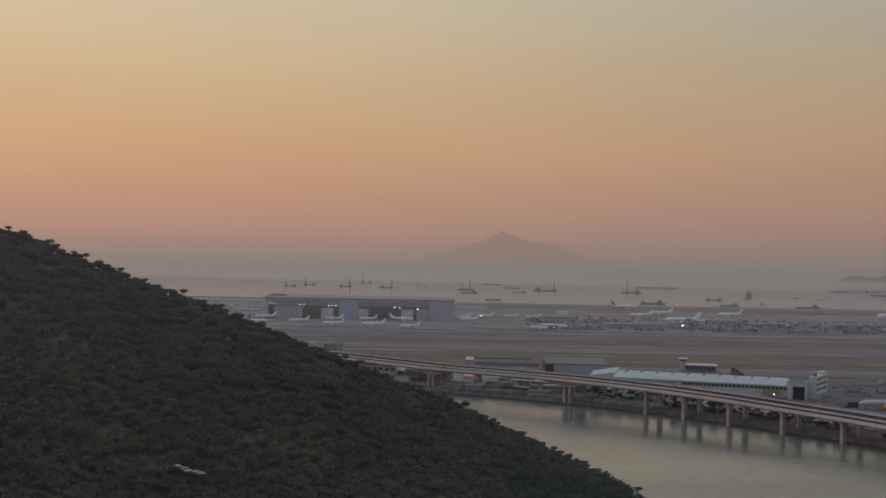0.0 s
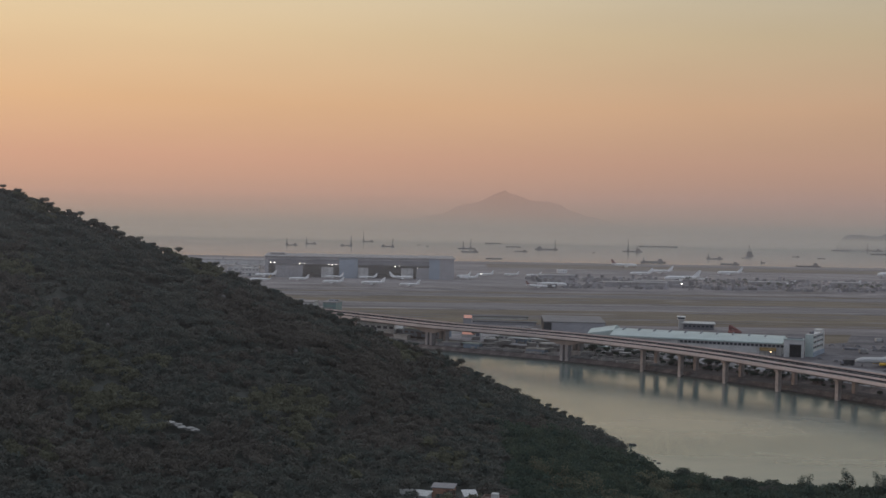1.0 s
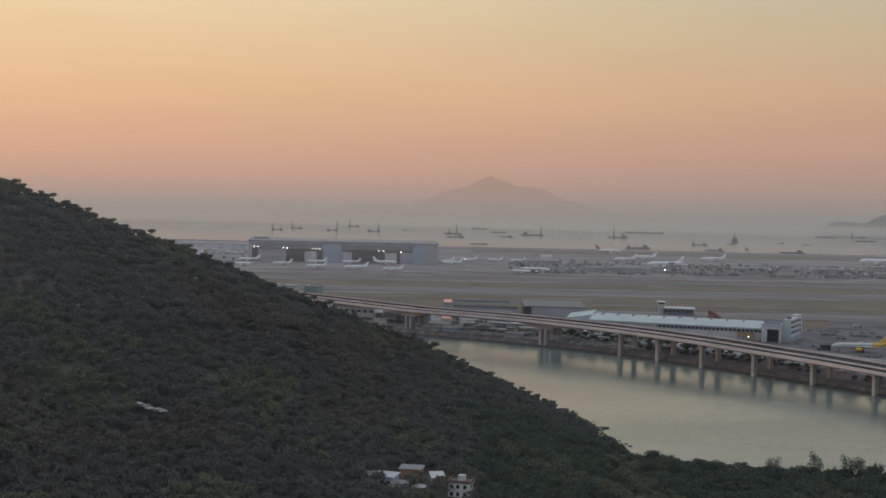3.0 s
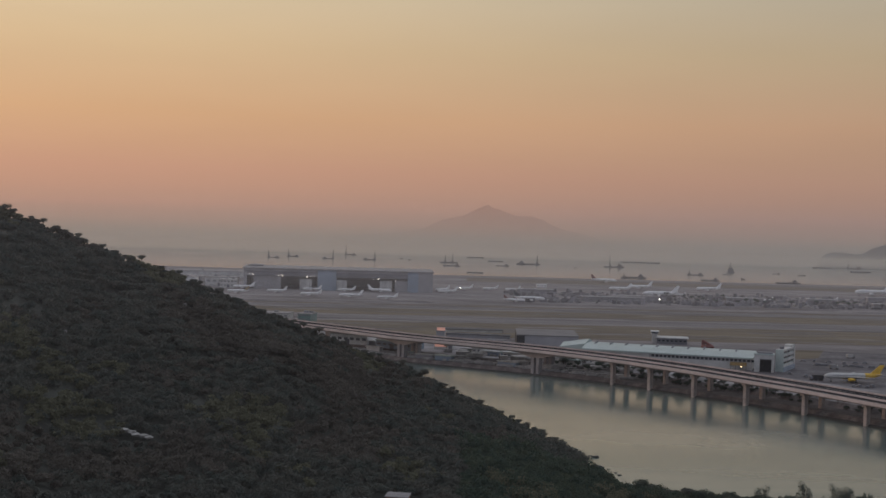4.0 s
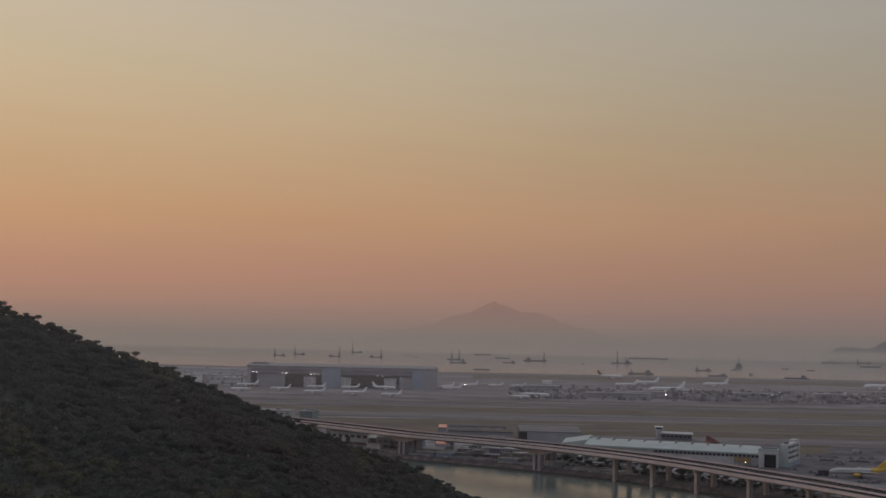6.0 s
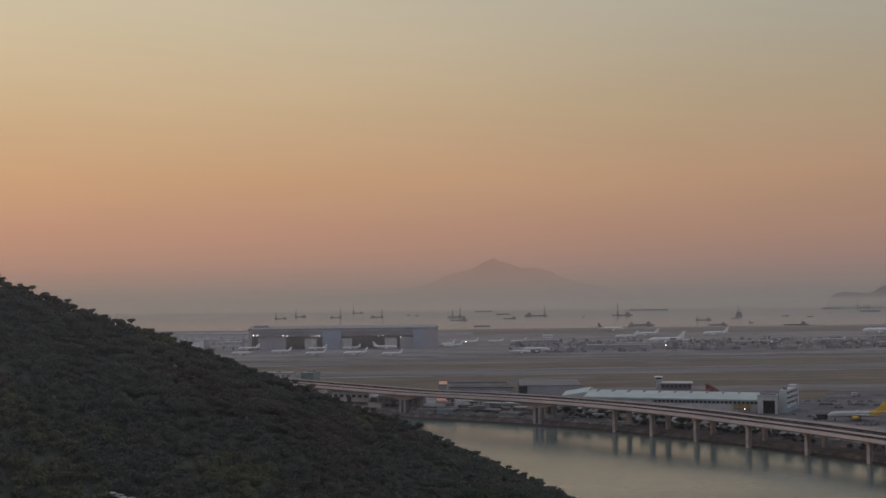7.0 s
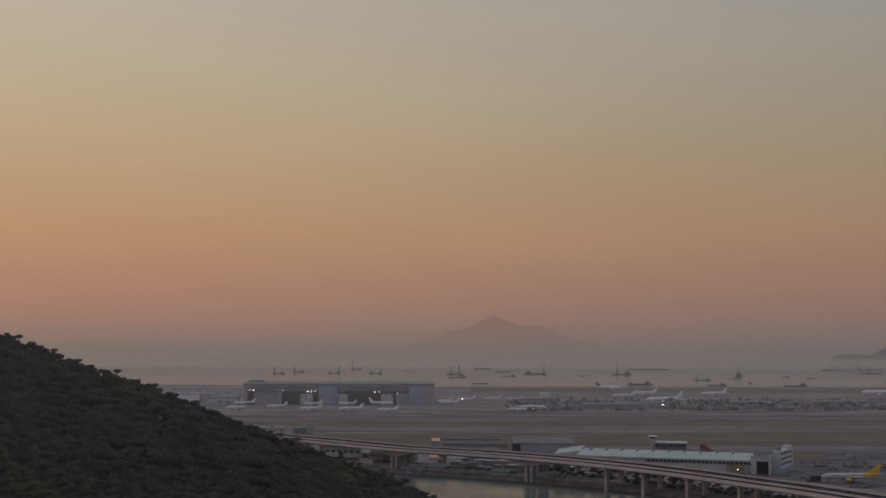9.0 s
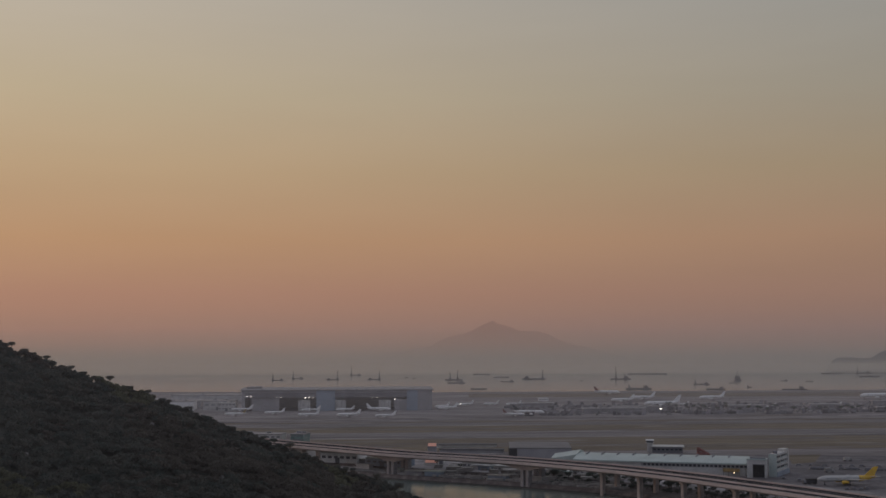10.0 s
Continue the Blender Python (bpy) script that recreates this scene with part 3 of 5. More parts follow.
def build_bridge():
    near = smooth_path(NEAR_DECK)
    for which, d in (("near", 0.0), ("far", 16.4)):
        path = [(x, y, z + d * .03) for x, y, z in offset_path(near, d)]
        br = thing("viaduct", pose(0, 0, 0), "long curved concrete road viaduct carriageway over the channel edge" if d == 0 else "second parallel concrete carriageway behind the first viaduct", "viaduct", "viaduct carriageways")
        # darker girder colour paints in the shade under the overhang
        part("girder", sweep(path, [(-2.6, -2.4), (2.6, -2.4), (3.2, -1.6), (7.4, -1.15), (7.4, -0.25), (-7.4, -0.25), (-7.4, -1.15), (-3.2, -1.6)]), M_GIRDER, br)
        part("road_surface", sweep(path, [(-7.0, -0.25), (7.0, -0.25), (7.0, 0.0), (-7.0, 0.0)]), M_ROAD, br, "dark asphalt road surface")
        for s in (-7.2, 7.2):
            ph = 0.9 if (s > 0) == (d == 0) else 0.35
            part("parapet", sweep(path, [(s - 0.2, -0.25), (s + 0.3, -0.95), (s + 0.22, ph), (s - 0.22, ph)]), M_BRIDGE, br)
        part("lane_line", sweep(path, [(-0.12, 0.004), (0.12, 0.004), (0.12, 0.02), (-0.12, 0.02)]), M_PAINT, br)
        for s in (7.2 if d == 0 else -7.2,):
            part("rail", sweep(path, [(s - 0.05, 1.25), (s + 0.05, 1.25), (s + 0.05, 1.35), (s - 0.05, 1.35)]), M_STEEL, br)
        for i, (px, py) in enumerate(PIERS):
            k = min(range(len(near)), key=lambda q: (near[q][0] - px) ** 2 + (near[q][1] - py) ** 2)
            x, y, z = path[k]
            a, b = path[max(0, k - 1)], path[min(len(path) - 1, k + 1)]
            ang = math.atan2(b[1] - a[1], b[0] - a[0])
            wide = i in (1, 2)
            bmp = bmesh.new()
            if wide:
                for off in (-2.3, 2.3):
                    box(bmp, off - 1.25, off + 1.25, -2.3, 2.3, -3, z - 5.3)
            else:
                box(bmp, -1.1, 1.1, -1.7, 1.7, -3, z - 3.3)
            rot = Matrix.Translation((x, y, 0)) @ Matrix.Rotation(ang, 4, "Z")
            bmp.transform(rot)
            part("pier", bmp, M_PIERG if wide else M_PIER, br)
            if wide:
                cap = extrude_profile([(-24, z - 2.3), (24, z - 2.3), (14, z - 3.2), (5, z - 5.4), (-5, z - 5.4), (-14, z - 3.2)], -2.55, 2.55)
                cap.transform(Matrix.Rotation(-math.pi / 2, 4, "Z"))
            else:
                cap = boxes((-1.4, 1.4, -3.0, 3.0, z - 3.4, z - 2.35))
            cap.transform(rot)
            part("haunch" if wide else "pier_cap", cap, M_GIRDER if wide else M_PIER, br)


build_bridge()


# ---- aircraft ----
def airplane(body=M_WHITE, fin=M_WHITE, label="parked white airliner on the apron", length=36.0):
    k = length / 36.0
    pl = thing("airplane", pose(0, 0, 0), label, "airplane", "parked airliners")
    rings = [(-18, 4.2, .05, .05), (-17.4, 4.1, .8, .8), (-16, 4.3, 1.5, 1.5), (-13.5, 4.5, 1.95, 2.0), (8, 4.5, 1.95, 2.0), (13, 4.9, 1.5, 1.5), (16.5, 5.5, .7, .75), (18, 5.8, .2, .25)]
    part("fuselage", lathe([(x * k, z * k, a * k, b * k) for x, z, a, b in rings], 12), body, pl, smooth=True)
    part("window_band", boxes((-13 * k, 10 * k, -1.97 * k, 1.97 * k, 4.75 * k, 5.0 * k)), M_DGREY, pl, "dark row of cabin windows")
    for s in (-1, 1):
        w = bmesh.new()
        pts = [(-4, 1.5, 3.6), (3, 1.5, 3.6), (7.2, 16.5, 5.0), (5.6, 16.5, 5.0)]
        lo = [w.verts.new((x * k, s * y * k, z * k)) for x, y, z in pts]
        hi = [w.verts.new((x * k, s * y * k, (z + (0.6 if y < 3 else 0.15)) * k)) for x, y, z in pts]
        for i in range(4):
            w.faces.new((lo[i], lo[(i + 1) % 4], hi[(i + 1) % 4], hi[i]))
        w.faces.new(lo), w.faces.new(hi)
        bmesh.ops.recalc_face_normals(w, faces=w.faces)
        part("wing", w, M_OFFW, pl)
        e = lathe([(x * k, 2.5 * k, a * k, a * k) for x, a in ((-4.8, .85), (-4.4, 1.1), (-2, 1.1), (-.6, .7))], 10)
        e.transform(Matrix.Translation((0, s * 5.6 * k, 0)))
        part("engine", e, fin if fin is M_YEL else body, pl, smooth=True)
        t = bmesh.new()
        pts = [(13.2, .6, 5.6), (16.4, .6, 5.6), (18.4, 6, 6.0), (17, 6, 6.0)]
        lo = [t.verts.new((x * k, s * y * k, z * k)) for x, y, z in pts]
        hi = [t.verts.new((x * k, s * y * k, (z + .25) * k)) for x, y, z in pts]
        for i in range(4):
            t.faces.new((lo[i], lo[(i + 1) % 4], hi[(i + 1) % 4], hi[i]))
        t.faces.new(lo), t.faces.new(hi)
        bmesh.ops.recalc_face_normals(t, faces=t.faces)
        part("stabiliser", t, M_OFFW, pl)
    f = bmesh.new()
    pts = [(10.5, 6.2), (16.6, 6.2), (19.2, 12.2), (16.6, 12.2)]
    a = [f.verts.new((x * k, .22 * k, z * k)) for x, z in pts]
    b = [f.verts.new((x * k, -.22 * k, z * k)) for x, z in pts]
    for i in range(4):
        f.faces.new((a[i], a[(i + 1) % 4], b[(i + 1) % 4], b[i]))
    f.faces.new(a), f.faces.new(b)
    bmesh.ops.recalc_face_normals(f, faces=f.faces)
    part("tail_fin", f, fin, pl)
    if fin is M_YEL:
        part("tail_paint", lathe([(x * k, z * k, a * k * 1.03, b * k * 1.03) for x, z, a, b in ((7, 4.5, 1.95, 2.0), (8, 4.5, 1.95, 2.0), (13, 4.9, 1.5, 1.5), (16.5, 5.5, .7, .75), (18, 5.8, .2, .25))], 12), fin, pl, "yellow painted tail cone", smooth=True)
    for gx, gy in ((-13.5, 0), (1, -2.6), (1, 2.6)):
        part("landing_gear", tubes([((gx * k, gy * k, 3.4 * k), (gx * k, gy * k, .5 * k), .22 * k), ((gx * k, gy * k - .35, .5 * k), (gx * k, gy * k + .35, .5 * k), .5 * k, None, 8)]), M_DARK, pl)
    return pl


def put_planes():
    white = airplane()
    white.matrix_world = pose(-222, 1759, GZ, 0, 0, 6)
    white.scale = (.8, .8, .8)
    for x, y, a, k in ((-167, 1701, 5, .82), (-111, 1689, 10, .92), (-60, 1675, 12, .8), (-179, 1832, 5, .76), (-129, 1838, 3, .76), (-79, 1834, 172, 1.0), (-282, 1838, 4, .9),
                       (22, 1878, 14, .86), (14, 1930, 40, .8), (50, 1990, 24, .8), (92, 2010, 8, .7), (128, 2005, 5, .7), (318, 2113, 6, 1.1), (366, 2199, 4, 1.2), (486, 2189, 3, 1.25), (507, 1885, 10, .75), (612, 1905, 14, .8), (779, 2195, 2, 1.8), (402, 2010, 8, .5)):
        c = copy_thing(white, pose(x, y, GZ, 0, 0, a))
        c.scale = (k, k, k)
    dark = airplane(fin=M_GLASS, label="white airliner with a dark tail fin beside the apron", length=43)
    dark.matrix_world = pose(136, 1719, GZ, 0, 0, 173)
    maroon = airplane(fin=M_RED, label="white airliner with a dark red tail fin near the far shore", length=50)
    maroon.matrix_world = pose(330, 2422, GZ, 0, 0, 177)
    red = airplane(fin=M_RED, label="white airliner with a red tail fin near the runway", length=30)
    red.matrix_world = pose(114, 1694, GZ, 0, 0, 170)
    big = airplane(label="large white wide-body freighter on the cargo apron", length=58)
    big.matrix_world = pose(355, 1928, GZ, 0, 0, 8)
    tail = airplane(fin=M_OCHRE, label="white airliner with a dull yellow tail beside the hangar", length=30)
    tail.matrix_world = pose(-271, 1719, GZ, 0, 0, 4)
    yel = airplane(body=M_OFFW, fin=M_YEL, label="white cargo airliner with a bright yellow tail on the near stand", length=42)
    yel.matrix_world = pose(305, 864, GZ, 0, 0, 4)
    yel.scale = (1.0, .88, .88)


put_planes()


# ---- hangar and large buildings ----
def build_hangar():
    hg = thing("hangar", pose(-284, 1850, GZ, 0, 0, 4.5), "huge grey twin aircraft hangar with open dark bays", "hangar")
    W, D, Ht = 284, 120, 33
    # front wall pieces round the two bays
    part("roof", extrude_profile([(-2, Ht - 2.4), (D, Ht - 2.4), (D, Ht - 1), (D * .5, Ht + .6), (-2, Ht - 1.2)], -3, W + 2), M_ROOFG, hg)
    part("back_wall", boxes((0, W, D - 2, D, 0, Ht - 2)), M_GREYW, hg)
    for x0, x1, m in ((-1, 4, M_GREYW), (110, 138, M_BLUEW), (246, 262, M_BLUEW), (262, 284, M_GREYW)):
        part("front_wall", boxes((x0, x1, 0, 30, 0, Ht - 2)), m, hg)
    for x in (0, W):
        part("side_wall", boxes((x - 1.5, x + 1.5, 31, D - 2, 0, Ht - 2)), M_GREYW, hg)
    for x0, x1 in ((4, 110), (138, 246)):
        part("lintel", boxes((x0, x1, 0.5, 6, Ht - 6, Ht - 2)), M_GREYW, hg)
        part("track_beam", boxes((x0, x1, 1.0, 5, Ht - 13, Ht - 6)), M_DGREY, hg, "dark grey beam over the bay")
    for x0, x1, m, h in ((14, 55, M_GREYW, 19), (83, 101, M_OFFW, 16), (138.5, 154, M_OFFW, 16), (204, 222, M_OFFW, 16), (227, 246, M_GREYW, 17)):
        dr = part("hangar_door", boxes((x0, x1, 3, 4.2, 0, h)), m, hg, "tall sliding hangar door leaf")
        for q in range(int((x1 - x0) / 6)):
            part("door_rib", boxes((x0 + 3 + q * 6 - .15, x0 + 3 + q * 6 + .15, 2.7, 3, 0.2, h - .3)), M_STEEL, dr)
    part("ridge_vent", boxes((4, 26, 30, 60, Ht - 1, Ht + 2.4)), M_ROOFG, hg)
    for x in range(2, W, 14):
        part("roof_rib", boxes((x, x + .8, -2.4, -2, Ht - 2, Ht + .2)), M_DGREY, hg)
    for x, z in ((7, 22), (13, 22), (51, 21), (57, 21), (94, 20), (99.5, 20), (105, 20), (194, 19), (201, 19), (228, 17)):
        fl = thing("flood_lamp", pose(-284, 1850, GZ, 0, 0, 4.5) @ pose(x, -.6, z), "bright white floodlight on the hangar front", "lamp", "hangar floodlights")
        part("lamp_face", lathe([(-.25, 0, .4, .4), (0, 0, .65, .65), (.25, 0, .4, .4)], 8), M_LAMP, fl)
        part("bracket", boxes((-.15, .15, .4, 1.2, -.15, .15)), M_STEEL, fl)


build_hangar()


def block(name, m, w, d, h, wall, roof, label, category, rows=0, cols=0, wmat=M_DGREY, eave=0.6, group="", kit=True):
    """A building: walls, roof slab, parapet, rows of windows on the front, a door and roof plant."""
    b = thing(name, m, label, category, group)
    part("wall", boxes((0, w, 0, d, 0, h)), wall, b)
    part("roof", boxes((-eave, w + eave, -eave, d + eave, h, h + .7)), roof, b)
    for r in range(rows):
        for c in range(cols):
            cw = w / cols
            z = h * (r + .45) / rows
            part("window", boxes((c * cw + cw * .2, c * cw + cw * .8, -.12, .3, z, z + h / rows * .26)), wmat, b)
    if kit:
        part("door", boxes((w * .4, w * .4 + 4, -.15, .3, 0, min(4.5, h * .6))), M_DGREY, b)
        part("roof_unit", boxes((w * .25, w * .25 + 5, d * .4, d * .4 + 4, h + .7, h + 2.6)), M_GREYW, b)
        part("roof_unit", boxes((w * .65, w * .65 + 4, d * .5, d * .5 + 4, h + .7, h + 2.2)), M_STEEL, b)
    return b


block("office_block", pose(-352, 1900, GZ, 0, 0, 4), 48, 40, 13, M_OFFW, M_ROOFG, "pale low workshop beside the hangar", "building", 1, 5, M_GREYW)
block("office_block", pose(-410, 1880, GZ, 0, 0, 4), 46, 40, 13, M_WHITE, M_ROOFG, "white flat-roofed airport workshop", "building", 0, 0)
block("office_block", pose(-480, 1960, GZ, 0, 0, 4), 110, 60, 10, M_GREYW, M_ROOFG, "long grey airport service building", "building", 0, 0)
block("office_block", pose(-322, 1860, GZ, 0, 0, 4), 26, 26, 12, M_OFFW, M_OFFW, "small pale annex near the hangar", "building", 2, 5)
block("warehouse", pose(-470, 2200, GZ, 0, 0, 2), 190, 70, 10, M_OFFW, M_ROOFG, "distant long grey cargo shed", "building", 0, 0)
block("glass_building", pose(-128, 1225, GZ, 0, 0, -8), 13, 26, 10, M_GREEN, M_ROOFG, "green glazed building near the viaduct", "building", 3, 6)
block("office_block", pose(-185, 1225, GZ, 0, 0, -5), 48, 24, 10, M_OFFW, M_ROOFG, "low pale office near the viaduct", "building", 2, 9)

# long service building with a pale blue roof
def build_terminal():
    L0 = 127
    here = pose(127, 958, GZ, 0, 0, -17.5)
    tb = thing("service_terminal", here, "long low building with a pale blue ribbed roof", "building")
    part("wall", boxes((0, L0, 0.5, 40, 0, 8.6)), M_OFFW, tb)
    part("roof", extrude_profile([(-1.5, 8.6), (41, 8.6), (41, 10.2), (30, 12.4), (14, 11.8), (-1.5, 9.6)], -2, L0 + 1), M_ROOFB, tb)
    for i in range(10):
        x = 4 + i * (L0 - 6) / 10
        part("roof_rib", extrude_profile([(17, 11.5), (30, 12.2), (30, 13.3), (19, 12.6)], x, x + 1.1), M_DGREY, tb, "dark roof light")
    for i in range(25):
        x = 52 + i * 3.1
        w = part("window", boxes((x, x + 1.9, .2, .6, 6.3, 8.0)), M_GLASS, tb)
        part("mullion", boxes((x + .9, x + 1.0, .1, .2, 6.3, 8.0)), M_STEEL, w)
    part("window_band", boxes((50, L0, .3, .55, 6.0, 8.3)), M_GREYW, tb, "grey band under the eaves")
    wing = extrude_profile([(14, 0), (41, 0), (41, 12.6), (30, 14.6), (14, 12.0)], -23, -2.1)
    for v in wing.verts:
        if v.co.x < -20 and v.co.z > 1:
            v.co.z -= 3.6
    part("gable", wing, M_ROOFB, tb, "raised pale blue gable wing")
    part("canopy", boxes((L0 - 16, L0 - 4, -3, .5, 3.6, 5.8)), M_OCHRE, tb, "dull yellow canopy")
    for i in range(4):
        part("canopy_post", boxes((L0 - 15.8 + i * 3.8, L0 - 15.4 + i * 3.8, -2.9, -2.5, 0, 3.6)), M_STEEL, tb)
    hb = thing("gate_hangar", here @ pose(L0 + 1.8, -7, 0), "pale blue end hangar with a tall dark doorway", "hangar")
    part("wall", boxes((0, 14, 8, 9, 0, 13)), M_ROOFB, hb)
    part("pier_wall", boxes((0, 3.9, 0, 8, 0, 13)), M_OFFW, hb)
    part("pier_wall", boxes((12.4, 14, 0, 8, 0, 13)), M_OFFW, hb)
    part("lintel", boxes((3.9, 12.4, 0, 8, 9.6, 13)), M_OFFW, hb)
    # dark block stands for the unlit depth behind the doorway
    part("opening", boxes((3.9, 12.4, 5, 7.9, 0, 9.6)), M_DARK, hb, "dark block painted as the unlit inside of the doorway")
    part("door_rail", boxes((3.9, 12.4, -.3, 0, 9.4, 10.0)), M_DGREY, hb)
    part("roof", boxes((-.5, 14.2, -.5, 9.3, 13, 13.8)), M_ROOFB, hb)
    part("roof_edge", boxes((2, 13, 2, 8, 13.8, 14.7)), M_DGREY, hb, "dark low roof curb")
    fr = thing("frame_building", pose(264.6, 906.0, GZ, 0, 0, 62), "white concrete frame building with open storeys", "building")
    for x in (12, 24, 36, 47.4):
        for y in (0, 3.9):
            part("column", boxes((x, x + 1.3, y, y + 1.3, 0, 16.4)), M_OFFW, fr)
    for z in (3.6, 7.6, 11.4, 15.2):
        part("slab", boxes((11.7, 49.2, -.3, 5.4, z, z + 1.4)), M_OFFW, fr)
    for z in (5.0, 9.0, 12.8):
        part("inner_wall", boxes((13.4, 47.3, 1.6, 3.8, z, z + 2.4)), M_DGREY, fr)
        part("spandrel", boxes((13.4, 47.3, .1, .5, z, z + .8)), M_ROOFB, fr, "pale blue spandrel panel")
    part("base_wall", boxes((12, 49, -.9, 3.8, 0, 3.5)), M_BLUEW, fr, "blue-grey ground floor wall")
    part("stair_tower", boxes((39, 49.1, -.2, 5.3, 16.6, 18.4)), M_OFFW, fr)
    part("water_tank", tubes([((18, 2.5, 16.6), (18, 2.5, 18.6), 1.8, None, 10)]), M_DGREY, fr, "dark round roof tank")
    part("end_wall", boxes((45.4, 49.1, -.6, 5.3, 3.6, 16.6)), M_OFFW, fr)
    part("front_wall", boxes((11.2, 12, -.3, 5.4, 0, 16.6)), M_ROOFB, fr, "pale blue end wall")


build_terminal()

block("ramp_shelter", pose(180, 2172, GZ, 0, 0, 3), 17, 8, 4.6, M_WHITE, M_WHITE, "small white ramp shelter on the far apron", "building", 1, 4, M_DGREY, kit=False)
tw = block("control_building", pose(212, 1124, GZ, 0, 0, -8), 27, 18, 5.2, M_DGREY, M_OFFW, "dark low control building with a pale overhanging roof", "building", 1, 7, M_GLASS, 1.6, kit=False)
twr = thing("control_tower", pose(207.5, 1128, GZ, 0, 0, -8), "short control tower with a glazed cab", "tower")
part("shaft", boxes((.6, 5.4, .6, 5.4, 0, 8.4)), M_OFFW, twr)
part("balcony", boxes((-.6, 6.6, -.6, 6.6, 8.4, 8.9)), M_OFFW, twr)
part("cab", boxes((.2, 5.8, .2, 5.8, 8.9, 10.5, -.3)), M_GLASS, twr, "dark glazed cab")
part("roof", boxes((-.7, 6.7, -.7, 6.7, 10.5, 11.3)), M_WHITE, twr)
part("mast", tubes([((3, 3, 11.3), (3, 3, 13.6), .1)]), M_STEEL, twr)
gx = block("cargo_shed", pose(81, 1060, GZ, 0, 0, -2), 52, 66, 9.4, M_GREYW, M_ROOFL, "large plain grey flat-roofed shed", "building", 0, 0, kit=False)
part("end_band", boxes((-.9, 6, -.9, 66.3, 0, 9.35)), M_DARK, gx, "dark end bay")
block("long_shed", pose(14, 1186, GZ, 0, 0, 2), 60, 16, 2.2, M_OFFW, M_SLATE, "low long shed with a dark roof edge", "building", 0, 0, kit=False)
block("long_shed", pose(20, 1130, GZ, 0, 0, -6), 58, 12, 2.6, M_GREYW, M_SLATE, "low grey shed behind the viaduct", "building", 0, 0, kit=False)
lb = block("lit_building", pose(11, 1052, GZ, 0, 0, -6), 7, 10, 11.5, M_GREYW, M_ROOFG, "pale building washed by an orange light", "building", 0, 0, kit=False)
part("lit_sign", boxes((.5, 7.5, -.4, -.05, 12.2, 14.8)), M_ORANGE, lb, "glowing orange light panel")
ls = block("lit_shed", pose(9.5, 1009, GZ, 0, 0, -6), 16, 8, 8.2, M_OFFW, M_ROOFP, "pale shed with orange lamplight painted on its front", "building", 0, 0, kit=False)
# no lamp here: the orange wash is a glowing panel on the wall
part("painted_glow_panel", boxes((.8, 11, -.35, -.05, 2.5, 7.6)), M_ORANGE, ls, "orange wall panel glowing in place of lamplight")
part("door", boxes((12, 15, -.15, .3, 0, 4)), M_DGREY, ls)


# ---- trees ----
def leaf_cloud(centres, radii, per, size, seed, ruffle=0.55):
    """Leaf quads scattered over the shells of ellipsoid lobes. Returns vertices and faces."""
    rng = np.random.default_rng(seed)
    n = len(centres)
    c = np.repeat(centres, per, 0)
    r = np.repeat(radii, per, 0)
    d = rng.normal(size=(n * per, 3))
    d[:, 2] = d[:, 2] * 0.9 + 0.25
    d /= np.linalg.norm(d, axis=1, keepdims=True)
    p = c + d * r * rng.uniform(0.72, 1.12, (n * per, 1))
    nrm = d + rng.normal(size=d.shape) * ruffle
    nrm /= np.linalg.norm(nrm, axis=1, keepdims=True)
    u = np.cross(nrm, rng.normal(size=d.shape))
    u /= np.linalg.norm(u, axis=1, keepdims=True) + 1e-9
    v = np.cross(nrm, u)
    s = size * rng.uniform(0.6, 1.35, (n * per, 1))
    verts = np.stack([p - u * s, p - v * s * 0.6, p + u * s, p + v * s * 0.6], 1).reshape(-1, 3)
    return verts


def quad_mesh(name, verts, mat):
    me = bpy.data.meshes.new(name)
    n = len(verts) // 4
    me.vertices.add(len(verts))
    me.vertices.foreach_set("co", verts.astype(np.float32).ravel())
    me.loops.add(4 * n)
    me.loops.foreach_set("vertex_index", np.arange(4 * n, dtype=np.int32))
    me.polygons.add(n)
    me.polygons.foreach_set("loop_start", np.arange(0, 4 * n, 4, dtype=np.int32))
    me.update(calc_edges=True)
    me.materials.append(mat)
    return me


HOUSES = [(17, 391), (21, 387), (14, 386), (-4, 396), (1, 391), (5, 395), (8, 403), (19, 401), (20, 393), (-2, 409), (6, 413), (13, 409), (-5, 403), (0, 397), (-86, 415)]


# shoreline of the wooded point
POINT_X = [(480, 400), (500, 103), (520, 97), (537, 93), (570, 83), (587, 80.6), (600, 78)]


